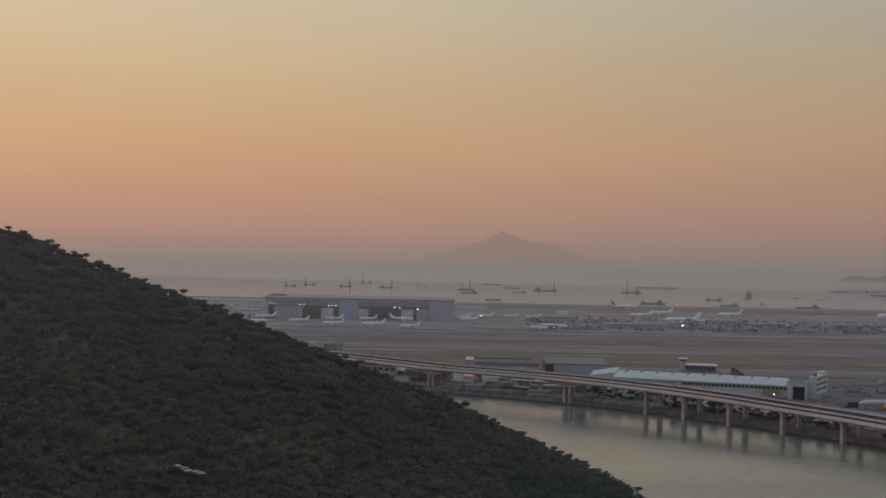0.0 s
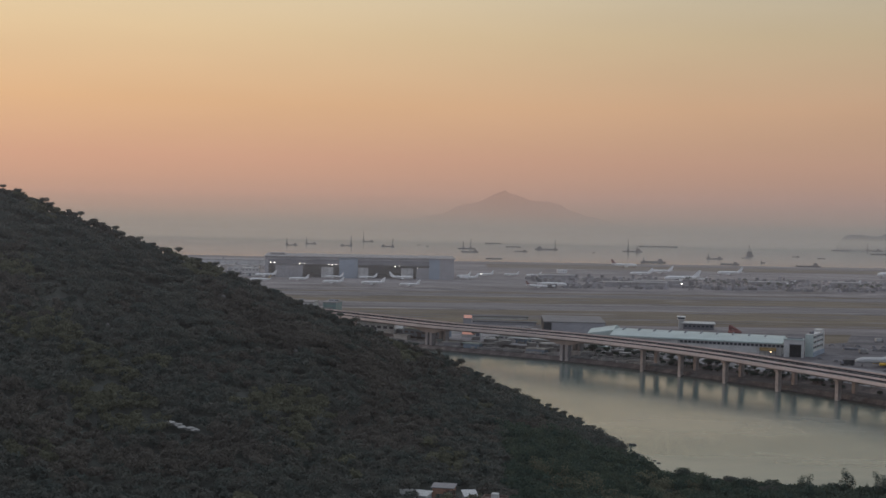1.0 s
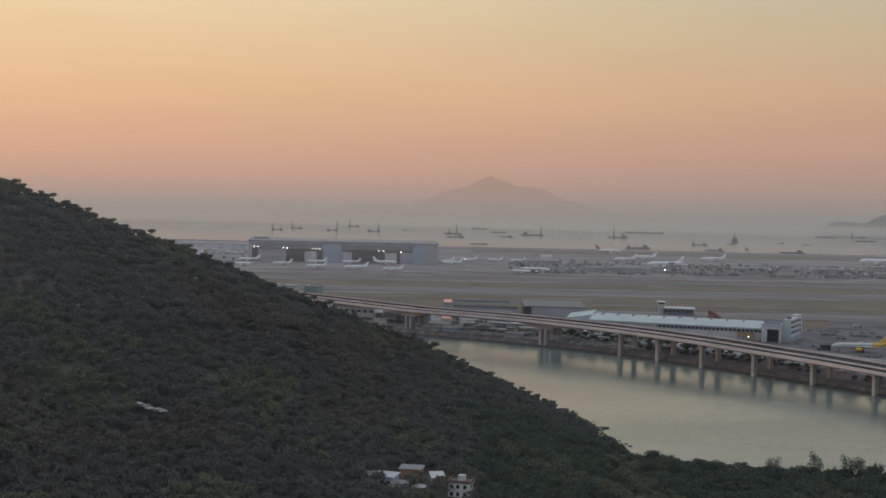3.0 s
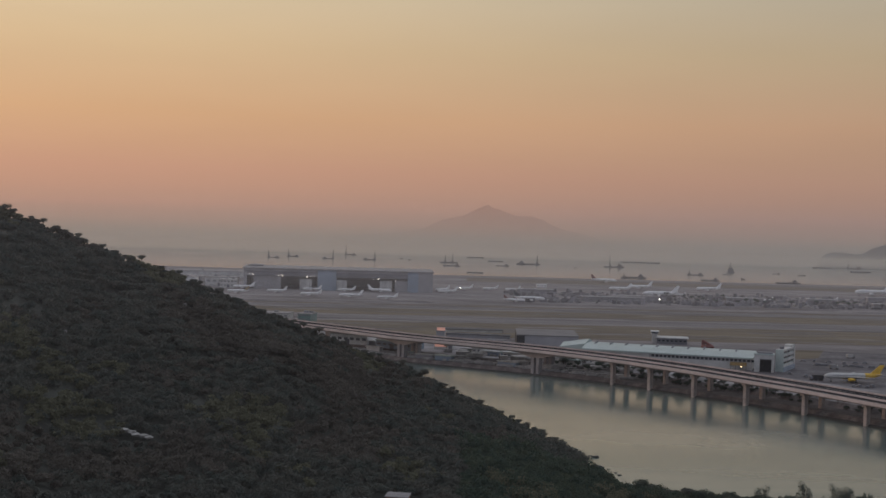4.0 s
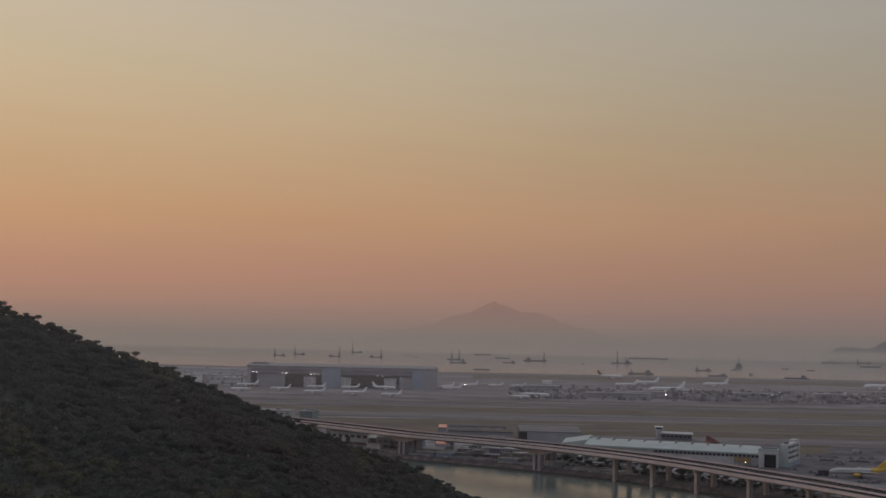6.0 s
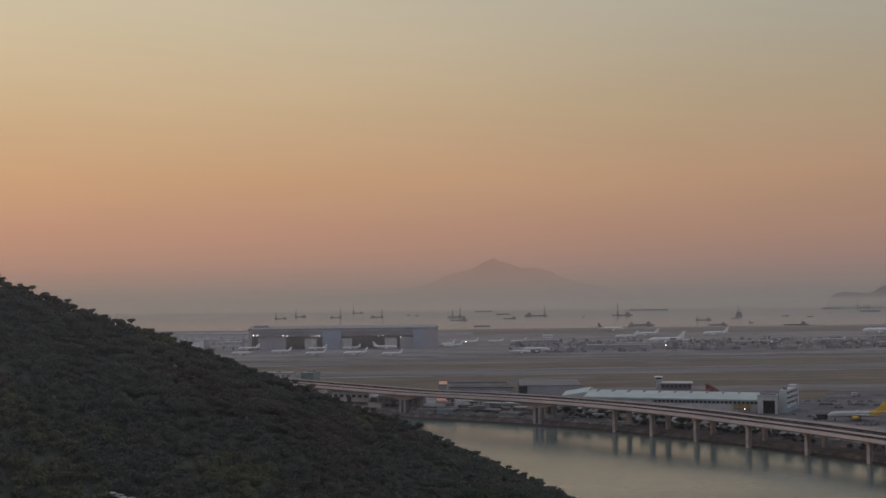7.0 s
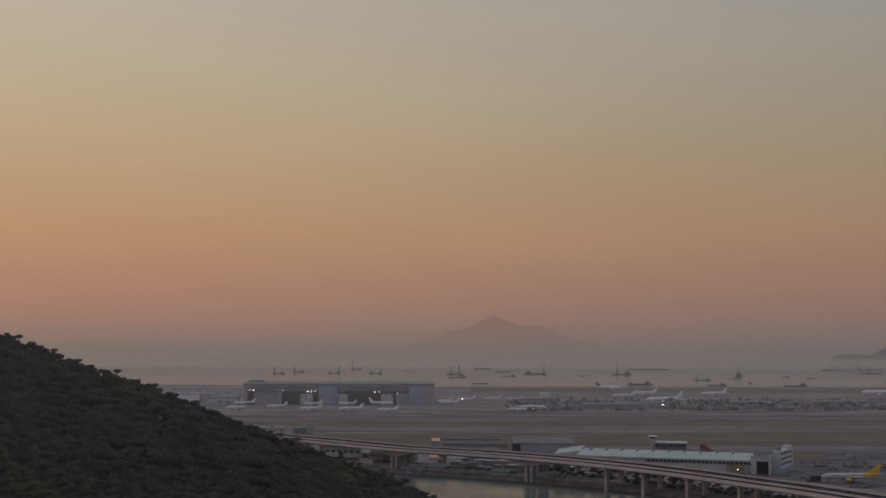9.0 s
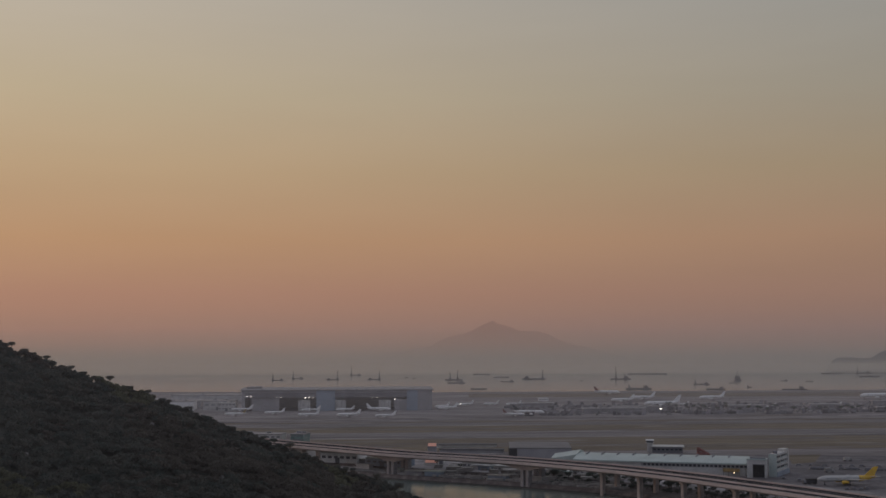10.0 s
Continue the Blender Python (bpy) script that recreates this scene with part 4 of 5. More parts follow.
def build_forest():
    rng = np.random.default_rng(4)
    kinds = {"forest": ([], []), "olive": ([], []), "shore": ([], []), "brown": ([], [])}
    step = 4.0
    y = 318.0
    while y < 612:
        x = -0.375 * y - 8
        while x < 0.375 * y + 48:
            px, py = x + rng.uniform(-2.1, 2.1), y + rng.uniform(-2.1, 2.1)
            x += step
            z = land(px, py)
            if px > 60 and px > between(POINT_X, py) - 8:
                continue
            if z < 0.9 or py > between(RIDGE_Y, px) + (18 if px > 84 else 12):
                continue
            if any((px - hx) ** 2 + (py - hy) ** 2 < (4.5 if hx < -50 else 3.4 if hy < 397 or hx == 8 else 5.5) ** 2 for hx, hy in HOUSES):
                continue
            ridge = py > between(RIDGE_Y, px) - 14
            clump = noise.noise(Vector((px * 0.05, py * 0.05, 3.0)))
            h = rng.uniform(3.8, 5.6) + clump * 2.0 + (rng.random() < 0.08) * rng.uniform(0.8, 2.4)
            if ridge:
                h = rng.uniform(2.8, 3.9) + clump
            valley = px > 25 and py < 520
            if valley:
                h *= rng.uniform(0.9, 1.45)
            hue = noise.noise(Vector((px * 0.03, py * 0.03, 12.0))) + rng.uniform(-.16, .16)
            dry = noise.noise(Vector((px * 0.022, py * 0.022, 31.0))) + rng.uniform(-.2, .2)
            name = "olive" if hue > (0.2 if py < 470 else 0.42) else "shore" if valley else "brown" if dry > .16 else "forest"
            k = 9 if ridge else 6
            ang = rng.uniform(0, 6.28, k)
            rad = h * 0.40 * np.sqrt(rng.random(k))
            cz = z + h * (rng.uniform(0.42, 0.66, k) + .2 * (1 - rad / (h * .4)))
            c = np.stack([px + np.cos(ang) * rad, py + np.sin(ang) * rad, cz], 1)
            rr = np.stack([h * rng.uniform(0.24, 0.36, k)] * 2 + [h * rng.uniform(0.17, 0.25, k)], 1)
            kinds[name][0].append(c)
            kinds[name][1].append(rr)
            # steep upper slope: a second crown fills the ground between
            if px < -20 and py > between(RIDGE_Y, px) - 60:
                kinds[name][0].append(c + np.array([2.1, 1.4, land(px + 2.1, py + 1.4) - z - .3]))
                kinds[name][1].append(rr)
        y += step
    for nm, key, mat, lab, sd in (("forest_canopy", "forest", M_LEAF, "dense dark green evergreen woodland covering the hillside", 1), ("olive_canopy", "olive", M_LEAF2, "patches of olive green scrub among the woodland", 2),
                                  ("shore_canopy", "shore", M_LEAFV, "bushy green woodland along the near shore", 3), ("brown_canopy", "brown", M_LEAFB, "dull brown-green trees scattered through the woodland", 4)):
        verts = leaf_cloud(np.concatenate(kinds[key][0]), np.concatenate(kinds[key][1]), 32, 0.46, sd, .6)
        tagged(new(nm, quad_mesh(nm, verts, mat)), lab, "woodland", kind="stuff")


build_forest()


def tree_meshes(seed, height, flat, mat, plume=False):
    """Trunk with limbs, and a crown of leaf clumps; plume: tall feathery stems."""
    rng = np.random.default_rng(seed)
    bm = bmesh.new()
    top = Vector((rng.uniform(-.4, .4), rng.uniform(-.4, .4), height * .6))
    tube(bm, (0, 0, -1.0), top, height * .035, height * .018, 6)
    cs, rs = [], []
    for i in range(12):
        a = i * 2.4 + rng.uniform(-.4, .4)
        f = rng.uniform(.35, 1.0)
        e = Vector((math.cos(a) * height * .30 * rng.uniform(.5, 1.15), math.sin(a) * height * .30 * rng.uniform(.5, 1.15), height * (.55 + .38 * f) if not flat else height * (.72 + .2 * f)))
        if plume:
            e = Vector((e.x * .75, e.y * .75, height * rng.uniform(.35, 1.05)))
        tube(bm, top * (.55 + .4 * f), e, height * .014, height * .005, 4)
        cs.append(e)
        rs.append((height * rng.uniform(.15, .25), height * rng.uniform(.15, .25), height * rng.uniform(.11, .18)) if not plume else
                  (height * rng.uniform(.07, .14), height * rng.uniform(.07, .14), height * rng.uniform(.16, .3)))
    verts = leaf_cloud(np.array(cs), np.array(rs), 130, 0.2, seed + 50)
    return mesh_of(bm, "trunk", M_BARK), quad_mesh("crown", verts, mat)


KINDS = [tree_meshes(20 + i, 1.0 * (6 + i % 3), i % 2 == 0, M_LEAFD if i != 4 else M_LEAF) for i in range(6)]
RIDGE_KINDS = [tree_meshes(60 + i, 1.0 * (6 + i % 3), i % 3 == 0, M_LEAF) for i in range(6)]
KINDS += [tree_meshes(40 + i, 8.0 + i, False, M_LEAFD, True) for i in range(3)]


def tree(x, y, z, s, kind, label):
    t = thing("tree", pose(x, y, z, 0, 0, (x * 37 + y * 11) % 360), label, "tree", "trees on the skyline" if "ridge" in label else "shore trees")
    t.scale = (s, s, s)
    for nm, me in zip(("trunk", "crown"), (RIDGE_KINDS if "ridge" in label else KINDS)[kind]):
        ob = new(nm, me)
        ob.parent = t


rng = random.Random(8)
for i in range(52):
    x = -205 + i * 5.4 + rng.uniform(-3, 3)
    y = between(RIDGE_Y, x) + rng.uniform(-4, 1)
    if land(x, y) > 1.5:
        tree(x, y, land(x, y) + .6, rng.uniform(.46, .68), rng.choice((0, 3, 3, 0, 1, 4)), "dark spreading tree on the hill ridge")
for i in range(46):
    x = 90 + i * 2.9 + rng.uniform(-1, 1)
    y = between(RIDGE_Y, x) + rng.uniform(-10, 6)
    tree(x, y, max(1.0, land(x, y)) - 1.8, rng.uniform(.6, 1.05), rng.choice((1, 3, 5, 6, 7, 8, 4)), "dark leafy tree along the wooded shore")

# shore trees under the viaduct
for i in range(220):
    u = rng.random()
    k = 5 + u * 7
    a, b = SHORE[int(k)], SHORE[int(k) + 1]
    f = k - int(k)
    x, y = a[0] + (b[0] - a[0]) * f, a[1] + (b[1] - a[1]) * f
    d = rng.uniform(19, 29) if i % 2 else rng.uniform(26, 44)
    tree(x + d * .72, y + d * .68, shore_z(d) - 1.6, rng.uniform(.5, .75) if i % 2 else rng.uniform(.7, 1.1), rng.choice((1, 3, 5)), "dark bushy tree beside the viaduct")


# scrub on the far apron edge
for i in range(70):
    x = rng.uniform(360, 900)
    y = 1745 + x * .1 + rng.uniform(-30, 60) + (rng.random() < .3) * 90
    tree(x, y, GZ, rng.uniform(.7, 1.3), rng.randrange(6), "dark scrubby tree beside the cargo apron")
for i in range(4):
    x = rng.uniform(-60, 130)
    tree(x, 1000 - x * .55 + rng.uniform(-8, 26), GZ, rng.uniform(.4, .8), rng.randrange(6), "dark bushy tree in the shore yard")


# ---- village ----
def village_house(m):
    h = thing("village_house", m, "three-storey cream village house with a flat roof", "house", "village houses")
    part("wall", boxes((0, 9.0, 0, 8, -5, 8.6)), M_CREAM, h)
    for z in (2.8, 5.6):
        part("floor_band", boxes((-.12, 9.12, -.12, 8.12, z, z + .25)), M_OFFW, h)
    for fl in range(3):
        for x in (.9, 3.4, 6.2):
            w = part("window", boxes((x, x + 1.3, -.06, .2, .9 + fl * 2.85, 2.3 + fl * 2.85)), M_GLASS, h)
            part("sill", boxes((x - .15, x + 1.45, -.25, 0, .75 + fl * 2.85, .9 + fl * 2.85)), M_OFFW, w)
        for y in (1.5, 5):
            part("window", boxes((8.8, 9.06, y, y + 1.4, .9 + fl * 2.85, 2.3 + fl * 2.85)), M_GLASS, h)
        if fl:
            b = part("balcony", boxes((9.0, 10.3, .5, 7.5, fl * 2.85 - .1, fl * 2.85 + .12), (10.15, 10.3, .5, 7.5, fl * 2.85, fl * 2.85 + 1.0)), M_OFFW, h)
    part("roof", boxes((-.35, 9.35, -.35, 8.35, 8.6, 8.9)), M_BROWN, h, "faded brown roof slab")
    part("parapet", boxes((-.3, 9.3, -.3, 0, 8.9, 9.7), (-.3, 9.3, 8, 8.3, 8.9, 9.7), (-.3, 0, 0, 8, 8.9, 9.7), (9, 9.3, 0, 8, 8.9, 9.7)), M_BROWN, h)
    part("stair_house", boxes((3.3, 6, 3, 6, 8.9, 11.0)), M_OFFW, h)
    part("door", boxes((4.9, 5.9, -.1, .2, 0, 2.1)), M_DARK, h)
    return h


def shack(m, w, d, h, wall, roof, label, slope=.6):
    s = thing("village_shack", m, label, "house", "village houses")
    part("wall", boxes((0, w, 0, d, -6, h)), wall, s)
    part("roof", extrude_profile([(-.4, h), (d + .4, h + slope), (d + .4, h + slope + .2), (-.4, h + .2)], -.4, w + .4), roof, s)
    for x in (w * .2, w * .6):
        part("window", boxes((x, x + 1.1, -.06, .2, h * .4, h * .4 + 1.1)), M_GLASS, s)
    part("door", boxes((w * .42, w * .42 + .9, -.08, .2, 0, 2)), M_DARK, s)
    return s


vh = village_house(pose(15.2, 397, 7.2, 0, 0, -14))
vh.scale = (.82, .82, .86)
shack(pose(-8, 402, 11.2, 0, 0, -20), 5.6, 5, 3.8, M_OFFW, M_OFFW, "white shack with a pale metal roof")
shack(pose(-3, 398, 10.6, 0, 0, -15), 4.6, 4, 2.8, M_OFFW, M_ROOFG, "low white outhouse with a sheet roof")
shack(pose(3, 401, 9.0, 0, 0, -30), 4, 3.4, 2.4, M_OFFW, M_OFFW, "tiny shed with a bright sheet roof", .8)
shack(pose(-11, 406, 11.5, 0, 0, 12), 4.2, 4, 2.8, M_GREYW, M_OFFW, "small grey shed beside the white shacks", .5)
br = shack(pose(-1, 409, 10.8, 0, 0, -8), 7.2, 6, 5.2, M_BRICK, M_ROOFG, "orange-brown house with a flat pale roof", .2)
shack(pose(10, 407, 10.0, 0, 0, 10), 4.2, 5, 3.6, M_OFFW, M_OFFW, "small white shack with a tilted roof", 1.0)


M_STONE = material("hill_stone", (0.2, 0.19, 0.18), 0.9, vary=0.3, scale=0.5, fine=2)


def blob(name, x, y, z, rx, ry, rz, mat, label, cat, seed, group=""):
    bm = bmesh.new()
    bmesh.ops.create_icosphere(bm, subdivisions=2, radius=1)
    for v in bm.verts:
        v.co *= 1 + .3 * noise.noise(v.co * 1.6 + Vector((seed, 0, 0)))
        v.co = Vector((v.co.x * rx, v.co.y * ry, v.co.z * rz))
    ob = new(name, mesh_of(bm, name, mat))
    ob.location = (x, y, z)
    return tagged(ob, label, cat, group)


for i, (x, y, a, b, c) in enumerate(((83.5, 593, 2.2, 1.2, .7), (83.5, 577, 3.6, 1.7, 1.0), (90, 579.5, 2.1, 1.2, .9), (95.5, 538, 1.1, .7, .5), (94.6, 543, .8, .6, .35), (80.5, 586, 2.4, 1.4, .9), (86, 579, 1.0, .7, .4), (80, 570, 2.6, 2, 1.3), (88, 556, 2.2, 1.6, 1.0))):
    blob("shore_rock", x, y, .1, a, b, c * .8, M_ROCK, "dark wet boulder at the water's edge", "rock", i * 3.1, "shore boulders")
bp = bmesh.new()
for i, (dx, dz, sx) in enumerate(((-4.6, 1.5, 1.9), (-2.6, .7, 2.2), (-.4, 0, 1.7), (1.8, -.5, 2.4), (4.2, -.9, 1.5))):
    made = bmesh.ops.create_icosphere(bp, subdivisions=2, radius=1)["verts"]
    for v in made:
        k = 1 + .45 * noise.noise(v.co * 2.3 + Vector((i * 5.0, 0, 0)))
        v.co = Vector((v.co.x * sx * k + dx, v.co.y * 1.6 * k + (i % 2) * .8, v.co.z * .55 * k + dz))
patch = tagged(new("bare_patch", mesh_of(bp, "bare_patch", M_DIRT)), "pale broken rock outcrop in the hillside woodland", "rock")
patch.location = (-86, 415, land(-86, 415) + 2.6)
for i, (x, y) in enumerate(((-118, 510), (-128, 470), (-60, 505), (-20, 520), (-95, 530))):
    blob("hill_boulder", x, y, land(x, y) + 2.6, 1.0, .8, .9, M_STONE, "grey boulder among the hillside trees", "rock", i * 2.3, "hillside boulders")


# ---- ships ----
def barge(x, y, length, crane, a=0, second=None, house=True, wide=False, label="dark crane barge moored on the hazy sea"):
    b = thing("crane_barge" if crane else "barge", pose(x, y, 0, 0, 0, a), label, "ship", "moored barges")
    h, w = min(3.2, max(1.6, length * .055)), min(18, length * .26)
    bm = bmesh.new()
    pr = [(-length / 2, h), (-length / 2 + h * .9, -1), (length / 2 - h * .9, -1), (length / 2, h)]
    lo = [bm.verts.new((px, -w / 2, pz)) for px, pz in pr]
    hi = [bm.verts.new((px, w / 2, pz)) for px, pz in pr]
    for i in range(4):
        bm.faces.new((lo[i], lo[(i + 1) % 4], hi[(i + 1) % 4], hi[i]))
    bm.faces.new(lo), bm.faces.new(hi)
    bmesh.ops.recalc_face_normals(bm, faces=bm.faces)
    part("hull", bm, M_HULL, b)
    if house:
        sx = length * (.28 if crane >= 0 else -.28)
        part("deckhouse", boxes((sx - length * .09, sx + length * .09, -w * .3, w * .3, h, h + length * .06)), M_HULL, b)
        part("bridge_deck", boxes((sx - length * .06, sx + length * .06, -w * .25, w * .25, h + length * .06, h + length * .1)), M_HULL, b)
    for c, side in ((crane, -1), (second, 1)):
        if not c:
            continue
        cx = 0 if wide else (-.36 if c > 0 else .36) * length if second is None else side * .2 * length
        H = abs(c)
        foot = 7.0 if wide else 1.8
        part("crane_tower", tubes([((cx - foot, -2, h), (cx, 0, h + H), .75, .45, 5), ((cx + foot, 2, h), (cx, 0, h + H), .75, .45, 5), ((cx - foot, 2, h), (cx, 0, h + H * .96), .6, .4, 5), ((cx - foot * .6, 0, h + H * .35), (cx + foot * .6, 0, h + H * .35), .5, .5, 5)]), M_HULL, b)
        part("boom", tubes([((cx + 1.5, 0, h + 2), (cx - (2 if c > 0 else -2), 0, h + H * 1.08), .6, .3, 5)]), M_HULL, b)
        part("winch_house", boxes((cx - foot - .6, cx + foot + 1, -2.4, 2.4, h, h + H * (.4 if wide else .22))), M_HULL, b)
    return b


for x, y, l, c, s, deck in ((-501, 3722, 39, 20, None, 1), (-465, 3912, 39, 21, None, 1), (-340, 3772, 40, -26, None, 1), (-317, 4349, 42, 33, None, 1), (-214, 3780, 43, -23, None, 1), (-126, 4018, 13, 0, None, 1), (-96, 3911, 11, 0, None, 1),
                            (29, 3724, 55, 20, -26, 0), (36, 3404, 50, 0, None, 1), (89, 2937, 40, 0, None, 0), (181, 4008, 50, 0, None, 0), (182, 3539, 40, 0, None, 1), (273, 3791, 74, -26, None, 1), (396, 3581, 10, 0, None, 1), (126, 4420, 60, 0, None, 0),
                            (532, 3755, 64, 33, -14, 1), (462, 2906, 60, 8, None, 1), (716, 4420, 140, 0, None, 0), (675, 3239, 44, 11, None, 1), (637, 2880, 44, 0, None, 1), (846, 3580, 25, 28, None, 2), (781, 3359, 17, 0, None, 1), (745, 3007, 11, 5, None, 1),
                            (970, 3546, 22, 0, None, 1), (1017, 3457, 22, 0, None, 0), (805, 2830, 56, 0, None, 1), (1483, 4420, 58, 27, None, 1), (1363, 3995, 64, 0, None, 0), (1366, 4420, 66, 0, None, 0)):
    barge(x, y, l, c, 0, s, deck > 0, wide=deck > 1)


# ---- apron vehicles, cargo and lamps ----
def truck(m):
    t = thing("apron_truck", m, "small parked service truck on the apron", "truck", "apron trucks")
    part("cargo_body", boxes((-3.4, 1.6, -1.2, 1.2, .9, 3.4)), M_VEH, t)
    part("cab", boxes((1.8, 3.6, -1.15, 1.15, .7, 2.7, .1)), M_VEH, t)
    part("windscreen", boxes((3.3, 3.62, -1, 1, 1.7, 2.4)), M_GLASS, t)
    for x in (-2.4, 2.6):
        for y in (-1.1, 1.1):
            part("wheel", tubes([((x, y - .15, .5), (x, y + .15, .5), .5, None, 8)]), M_DARK, t)
    return t


def car(m):
    t = thing("parked_car", m, "small parked car in the service yard", "car", "parked cars")
    part("body", boxes((-2.1, 2.1, -.9, .9, .35, .95, .08)), M_VEH, t)
    part("cabin", boxes((-1.4, 1.0, -.8, .8, .95, 1.5, .2)), M_GLASS, t)
    for x in (-1.3, 1.3):
        for y in (-.85, .85):
            part("wheel", tubes([((x, y - .1, .33), (x, y + .1, .33), .33, None, 8)]), M_DARK, t)
    return t


t0 = truck(pose(300, 1760, GZ, 0, 0, 10))
for i in range(90):
    x = rng.uniform(130, 900)
    y = rng.uniform(1690, 1990) + x * .08
    copy_thing(t0, pose(x, y, GZ, 0, 0, rng.choice((5, 95, 185, 275)) + rng.uniform(-8, 8)))
for i in range(6):
    copy_thing(t0, pose(rng.uniform(300, 440), rng.uniform(930, 1060), GZ + .13, 0, 0, rng.choice((5, 95)) + rng.uniform(-8, 8)))
def cart(m):
    t = thing("cargo_dolly", m, "low dark cargo dolly parked on the stand", "trolley", "cargo dollies")
    part("platform", boxes((-2.4, 2.4, -1.2, 1.2, .5, .8)), M_STEEL, t)
    part("load", boxes((-1.7, 1.6, -1.05, 1.05, .8, 1.7, .15)), M_DGREY, t, "covered dark load")
    part("tow_bar", tubes([((2.4, 0, .6), (3.6, 0, .4), .08)]), M_DARK, t)
    for x in (-1.7, 1.7):
        for y in (-1, 1):
            part("wheel", tubes([((x, y - .1, .3), (x, y + .1, .3), .3, None, 8)]), M_DARK, t)
    return t


ld = thing("cargo_loader", pose(280.5, 868, GZ + .13, 0, 0, 6), "dark high cargo loader parked at the airliner's nose", "loader")
part("chassis", boxes((-4.8, 4.8, -1.5, 1.5, .7, 1.3)), M_DARK, ld)
part("cargo_body", boxes((-2.6, 4.8, -1.6, 1.6, 1.3, 4.0, .1)), M_DARK, ld)
part("cab", boxes((-4.9, -2.8, -1.4, 1.4, 1.3, 3.0, .15)), M_DGREY, ld)
part("windscreen", boxes((-4.95, -4.7, -1.1, 1.1, 2.0, 2.7)), M_GLASS, ld)
for wx in (-3.6, -.4, 3.4):
    for wy in (-1.4, 1.4):
        part("wheel", tubes([((wx, wy - .2, .6), (wx, wy + .2, .6), .6, None, 8)]), M_DARK, ld)
d0 = cart(pose(312, 972, GZ + .13, 0, 0, 8))
for i in range(34):
    f = i / 33
    copy_thing(d0, pose(310 + 80 * f + rng.uniform(-2, 2), 974 - 16 * f + rng.uniform(-3, 3) + (i % 4 == 0) * 26, GZ + .13, 0, 0, rng.choice((-11, -11, 80)) + rng.uniform(-8, 8)))
for x, y in ((296, 835), (301, 838), (305, 834), (310, 839), (272, 905), (279, 889)):
    copy_thing(d0, pose(x, y, GZ + .13, 0, 0, 60 + (x * 13) % 40))
c0 = car(pose(60, 1000, GZ + .1, 0, 0, 20))
for i in range(60):
    k = rng.uniform(4, 12)
    a, b = SHORE[int(k)], SHORE[int(k) + 1]
    f = k - int(k)
    d = rng.choice((34, 48, 56) if k > 5.4 else (10, 14, 18, 34, 48, 56))
    copy_thing(c0, pose(a[0] + (b[0] - a[0]) * f + d * .7, a[1] + (b[1] - a[1]) * f + d * .7, shore_z(d) + .1, 0, 0, rng.choice((40, 130, -50)) + rng.uniform(-5, 5)))


def cargo_field():
    bm = bmesh.new()
    r = random.Random(3)
    for i in range(1700):
        x = r.uniform(110, 980)
        y = 1700 + x * .10 + r.random() ** 1.5 * 270
        if noise.noise(Vector((x * .02, y * .03, 0))) < -.05:
            continue
        w, d, h = r.choice(((6, 2.5, 2.6), (3.2, 2.4, 1.6), (12, 2.5, 2.8), (4, 3, 3.4), (9, 5, 4), (3, 3, 5), (2.5, 2, 1.4), (5, 3, 6)))
        box(bm, x, x + w, y, y + d, GZ - .05, GZ + h * r.uniform(.8, 1.5))
    tagged(new("cargo_containers", mesh_of(bm, "cargo_containers", M_BOXES)), "crowded rows of cargo containers and pallets on the apron", "cargo", kind="stuff")
    bm = bmesh.new()
    for i in range(200):
        k = r.uniform(4, 5.9)
        a, b = SHORE[int(k)], SHORE[int(k) + 1]
        f = k - int(k)
        d = r.uniform(14, 90)
        x, y = a[0] + (b[0] - a[0]) * f + d * .6, a[1] + (b[1] - a[1]) * f + d * .75
        w, dd, h = r.choice(((6, 2.5, 2.6), (3, 2, 1.4), (8, 4, 3), (12, 6, 3.2)))
        z = shore_z(d)
        box(bm, x, x + w, y, y + dd, z - .3, z + h * r.uniform(.6, 1.2))
    for i in range(320):
        k = r.uniform(3.2, 6.2)
        a, b = SHORE[int(k)], SHORE[int(k) + 1]
        f = k - int(k)
        d = r.uniform(6, 21)
        x, y = a[0] + (b[0] - a[0]) * f + d * .52, a[1] + (b[1] - a[1]) * f + d * .85
        w, dd, h = r.choice(((5, 2.5, 1.6), (3, 2, 1.2), (8, 3, 1.8), (10, 2, 1.2)))
        z = shore_z(d)
        box(bm, x, x + w, y, y + dd, z - .6, z + h * r.uniform(.5, 1.2))
    tagged(new("yard_stores", mesh_of(bm, "yard_stores", M_STORES)), "stacked boxes and stores in the shore yards", "stores", kind="stuff")


cargo_field()
r2 = random.Random(12)
for i in range(12):
    k = 3.3 + i * .17
    a, b = SHORE[int(k)], SHORE[int(k) + 1]
    f = k - int(k)
    d = r2.choice((9, 12, 14, 33, 38, 44))
    shed_w, shed_d, shed_h = r2.uniform(9, 16), r2.uniform(4, 6), r2.uniform(2.6, 4.2)
    block("yard_hut", pose(a[0] + (b[0] - a[0]) * f + d * .6, a[1] + (b[1] - a[1]) * f + d * .8, shore_z(d) - .05, 0, 0, -30 + r2.uniform(-8, 8)), shed_w, shed_d, shed_h, r2.choice((M_OFFW, M_GREYW, M_BLUEW)), r2.choice((M_ROOFB, M_ROOFP, M_OFFW)),
          "small low hut with a pale flat roof in the shore yard", "building", 0, 0, group="yard huts", kit=False)
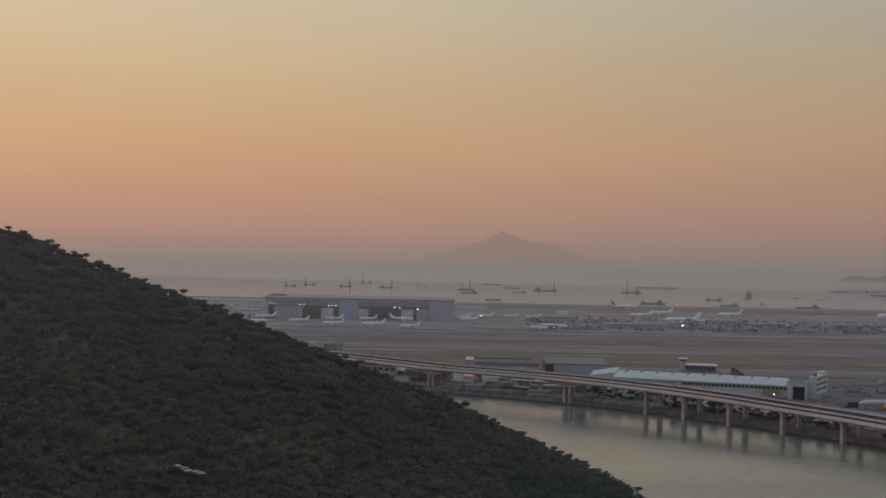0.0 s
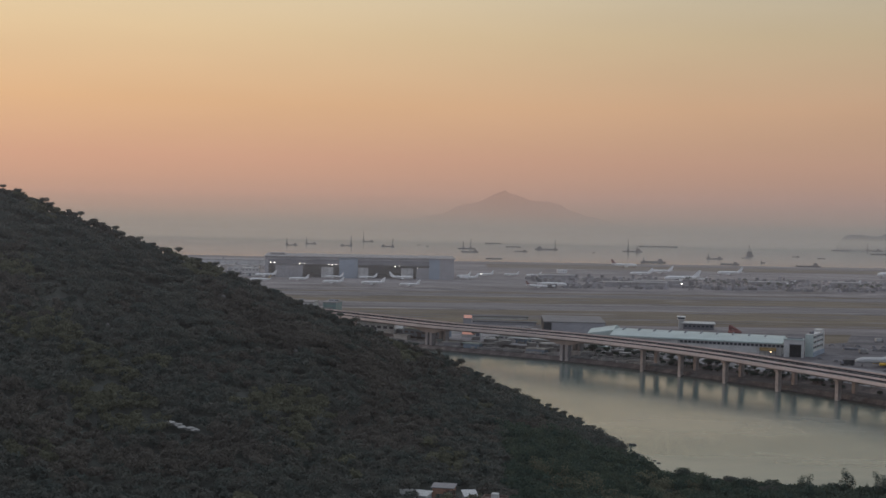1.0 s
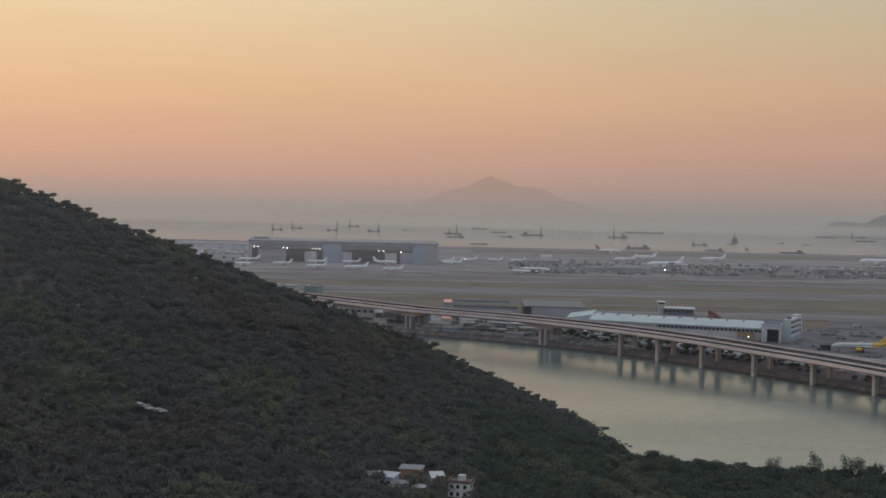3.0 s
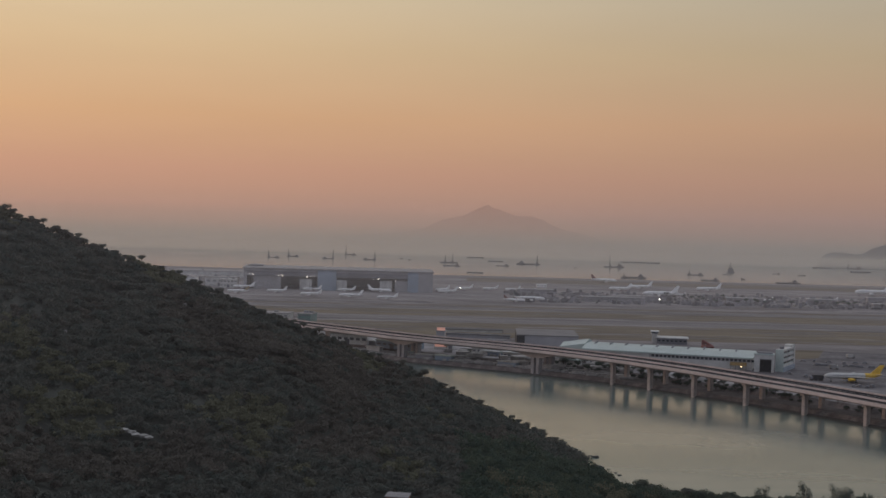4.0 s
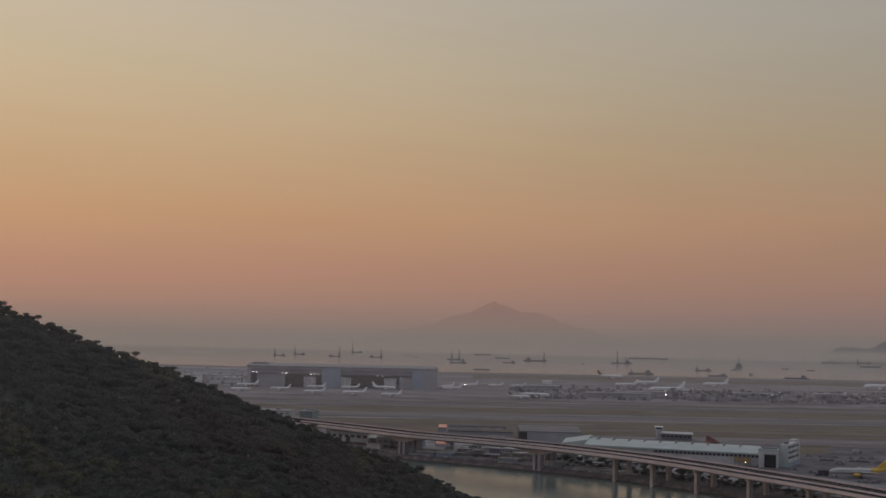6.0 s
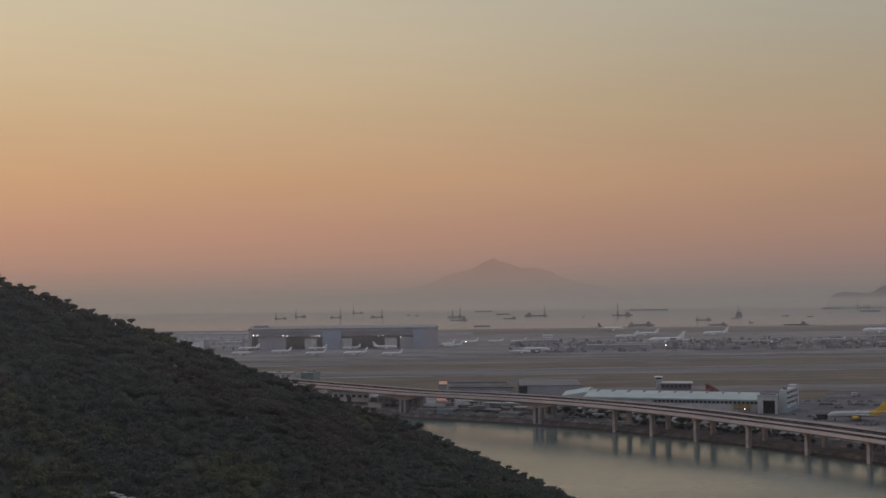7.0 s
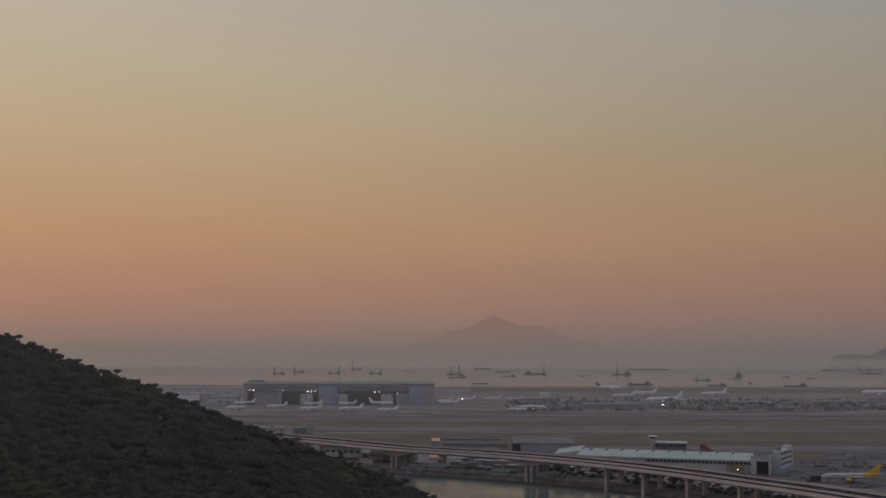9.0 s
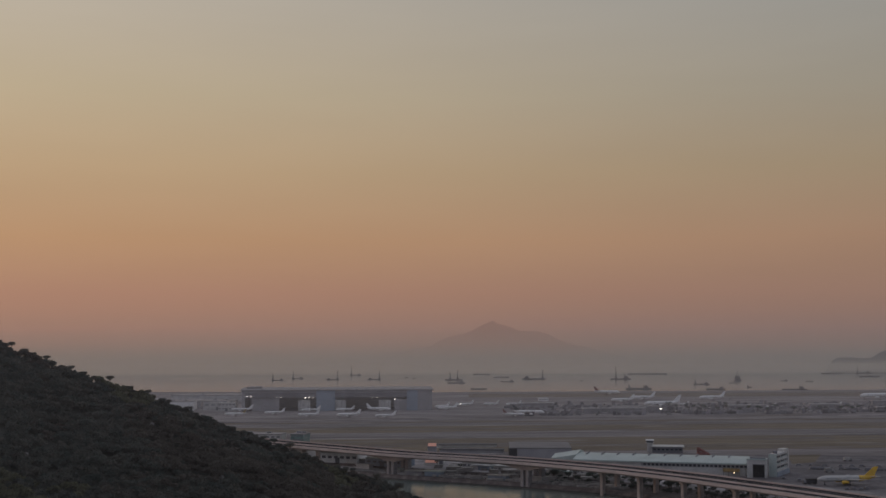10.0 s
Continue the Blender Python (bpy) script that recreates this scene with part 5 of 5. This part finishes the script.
for i, (x, y, w, d, h, m, rf) in enumerate(((-38, 1012, 34, 20, 6, M_BLUEW, M_ROOFB), (40, 985, 26, 14, 5, M_OFFW, M_ROOFP), (64, 962, 22, 12, 4, M_OFFW, M_ROOFP), (-78, 1040, 34, 18, 8, M_WHITE, M_ROOFP), (96, 948, 22, 10, 4, M_OFFW, M_ROOFP), (-120, 1090, 30, 18, 7, M_OFFW, M_ROOFP), (128, 930, 20, 9, 4, M_OFFW, M_ROOFP), (46, 1020, 22, 16, 6, M_OFFW, M_OFFW))):
    block("yard_shed", pose(x, y, GZ, 0, 0, -32 + (i * 7) % 11), w, d, h, m, rf, "low service shed with a flat metal roof", "building", 1, 6, group="yard sheds")


def pier_arm(x, y, l, a):
    t = thing("cargo_canopy", pose(x, y, GZ, 0, 0, a), "long low flat canopy over the cargo apron", "canopy", "cargo canopies")
    part("roof", boxes((0, l, 0, 8, 7, 8)), M_OFFW, t)
    part("wall", boxes((1, l - 1, 2, 7.5, 0, 7)), M_GREYW, t)
    for i in range(int(l / 12)):
        part("post", boxes((2 + i * 12, 2.7 + i * 12, .3, 1, 0, 7)), M_STEEL, t)


for row in ((215, 1770, 92, 3), (265, 1820, 70, 4), (440, 1850, 60, 6), (570, 1880, 50, 7), (130, 1930, 60, 5), (640, 1790, 70, 7), (700, 1990, 80, 5)):
    pier_arm(*row)


def lamp_post(m, h=16, lit=False):
    t = thing("apron_lamp", m, "tall thin apron lamp mast" + (" with a lit head" if lit else ""), "lamp", "apron lamp masts")
    part("mast", tubes([((0, 0, 0), (0, 0, h), .22, .12)]), M_STEEL, t)
    part("head", boxes((-1.0, 1.0, -.3, .3, h, h + .7)), M_LAMP if lit else M_STEEL, t)
    return t


p0 = lamp_post(pose(200, 1700, GZ))
for i in range(22):
    copy_thing(p0, pose(140 + i * 38, 1705 + i * 4 + (i % 3) * 60, GZ))
for x, y in ((330, 1790), (42, 1945)):
    lamp_post(pose(x, y, GZ), 5, True)
wl = thing("canopy_lamp", pose(239, 916, GZ + 3.2), "small warm lamp under the terminal canopy", "lamp")
part("lamp_face", lathe([(-.3, 0, .3, .3), (0, 0, .4, .4), (.3, 0, .3, .3)], 8), M_WARM, wl)
part("stem", boxes((-.1, .1, -.1, .1, .3, .9)), M_STEEL, wl)

# red derelict aircraft tail beside the service building
rt = thing("red_rig", pose(250, 1085, GZ), "dull red steel training rig beside the airfield", "rig")
part("frame", tubes([((-5, 0, 0), (-4, 0, 8), .9, .6, 6), ((-4, 0, 7), (3, 0, 3), 1.4, 1.2, 6), ((-6, 2, 0), (6, 2, 0), .8, .8, 6)]), M_RED, rt)
part("tank", lathe([(-6, 2, .4, .4), (-5, 2, 2, 2), (4, 2, 2, 2), (6, 2, .5, .5)], 10), M_RED, rt)
part("fin", extrude_profile([(-.4, 2), (.4, 2), (.3, 8), (-.3, 8)], -5.5, -2.5), M_RED, rt)
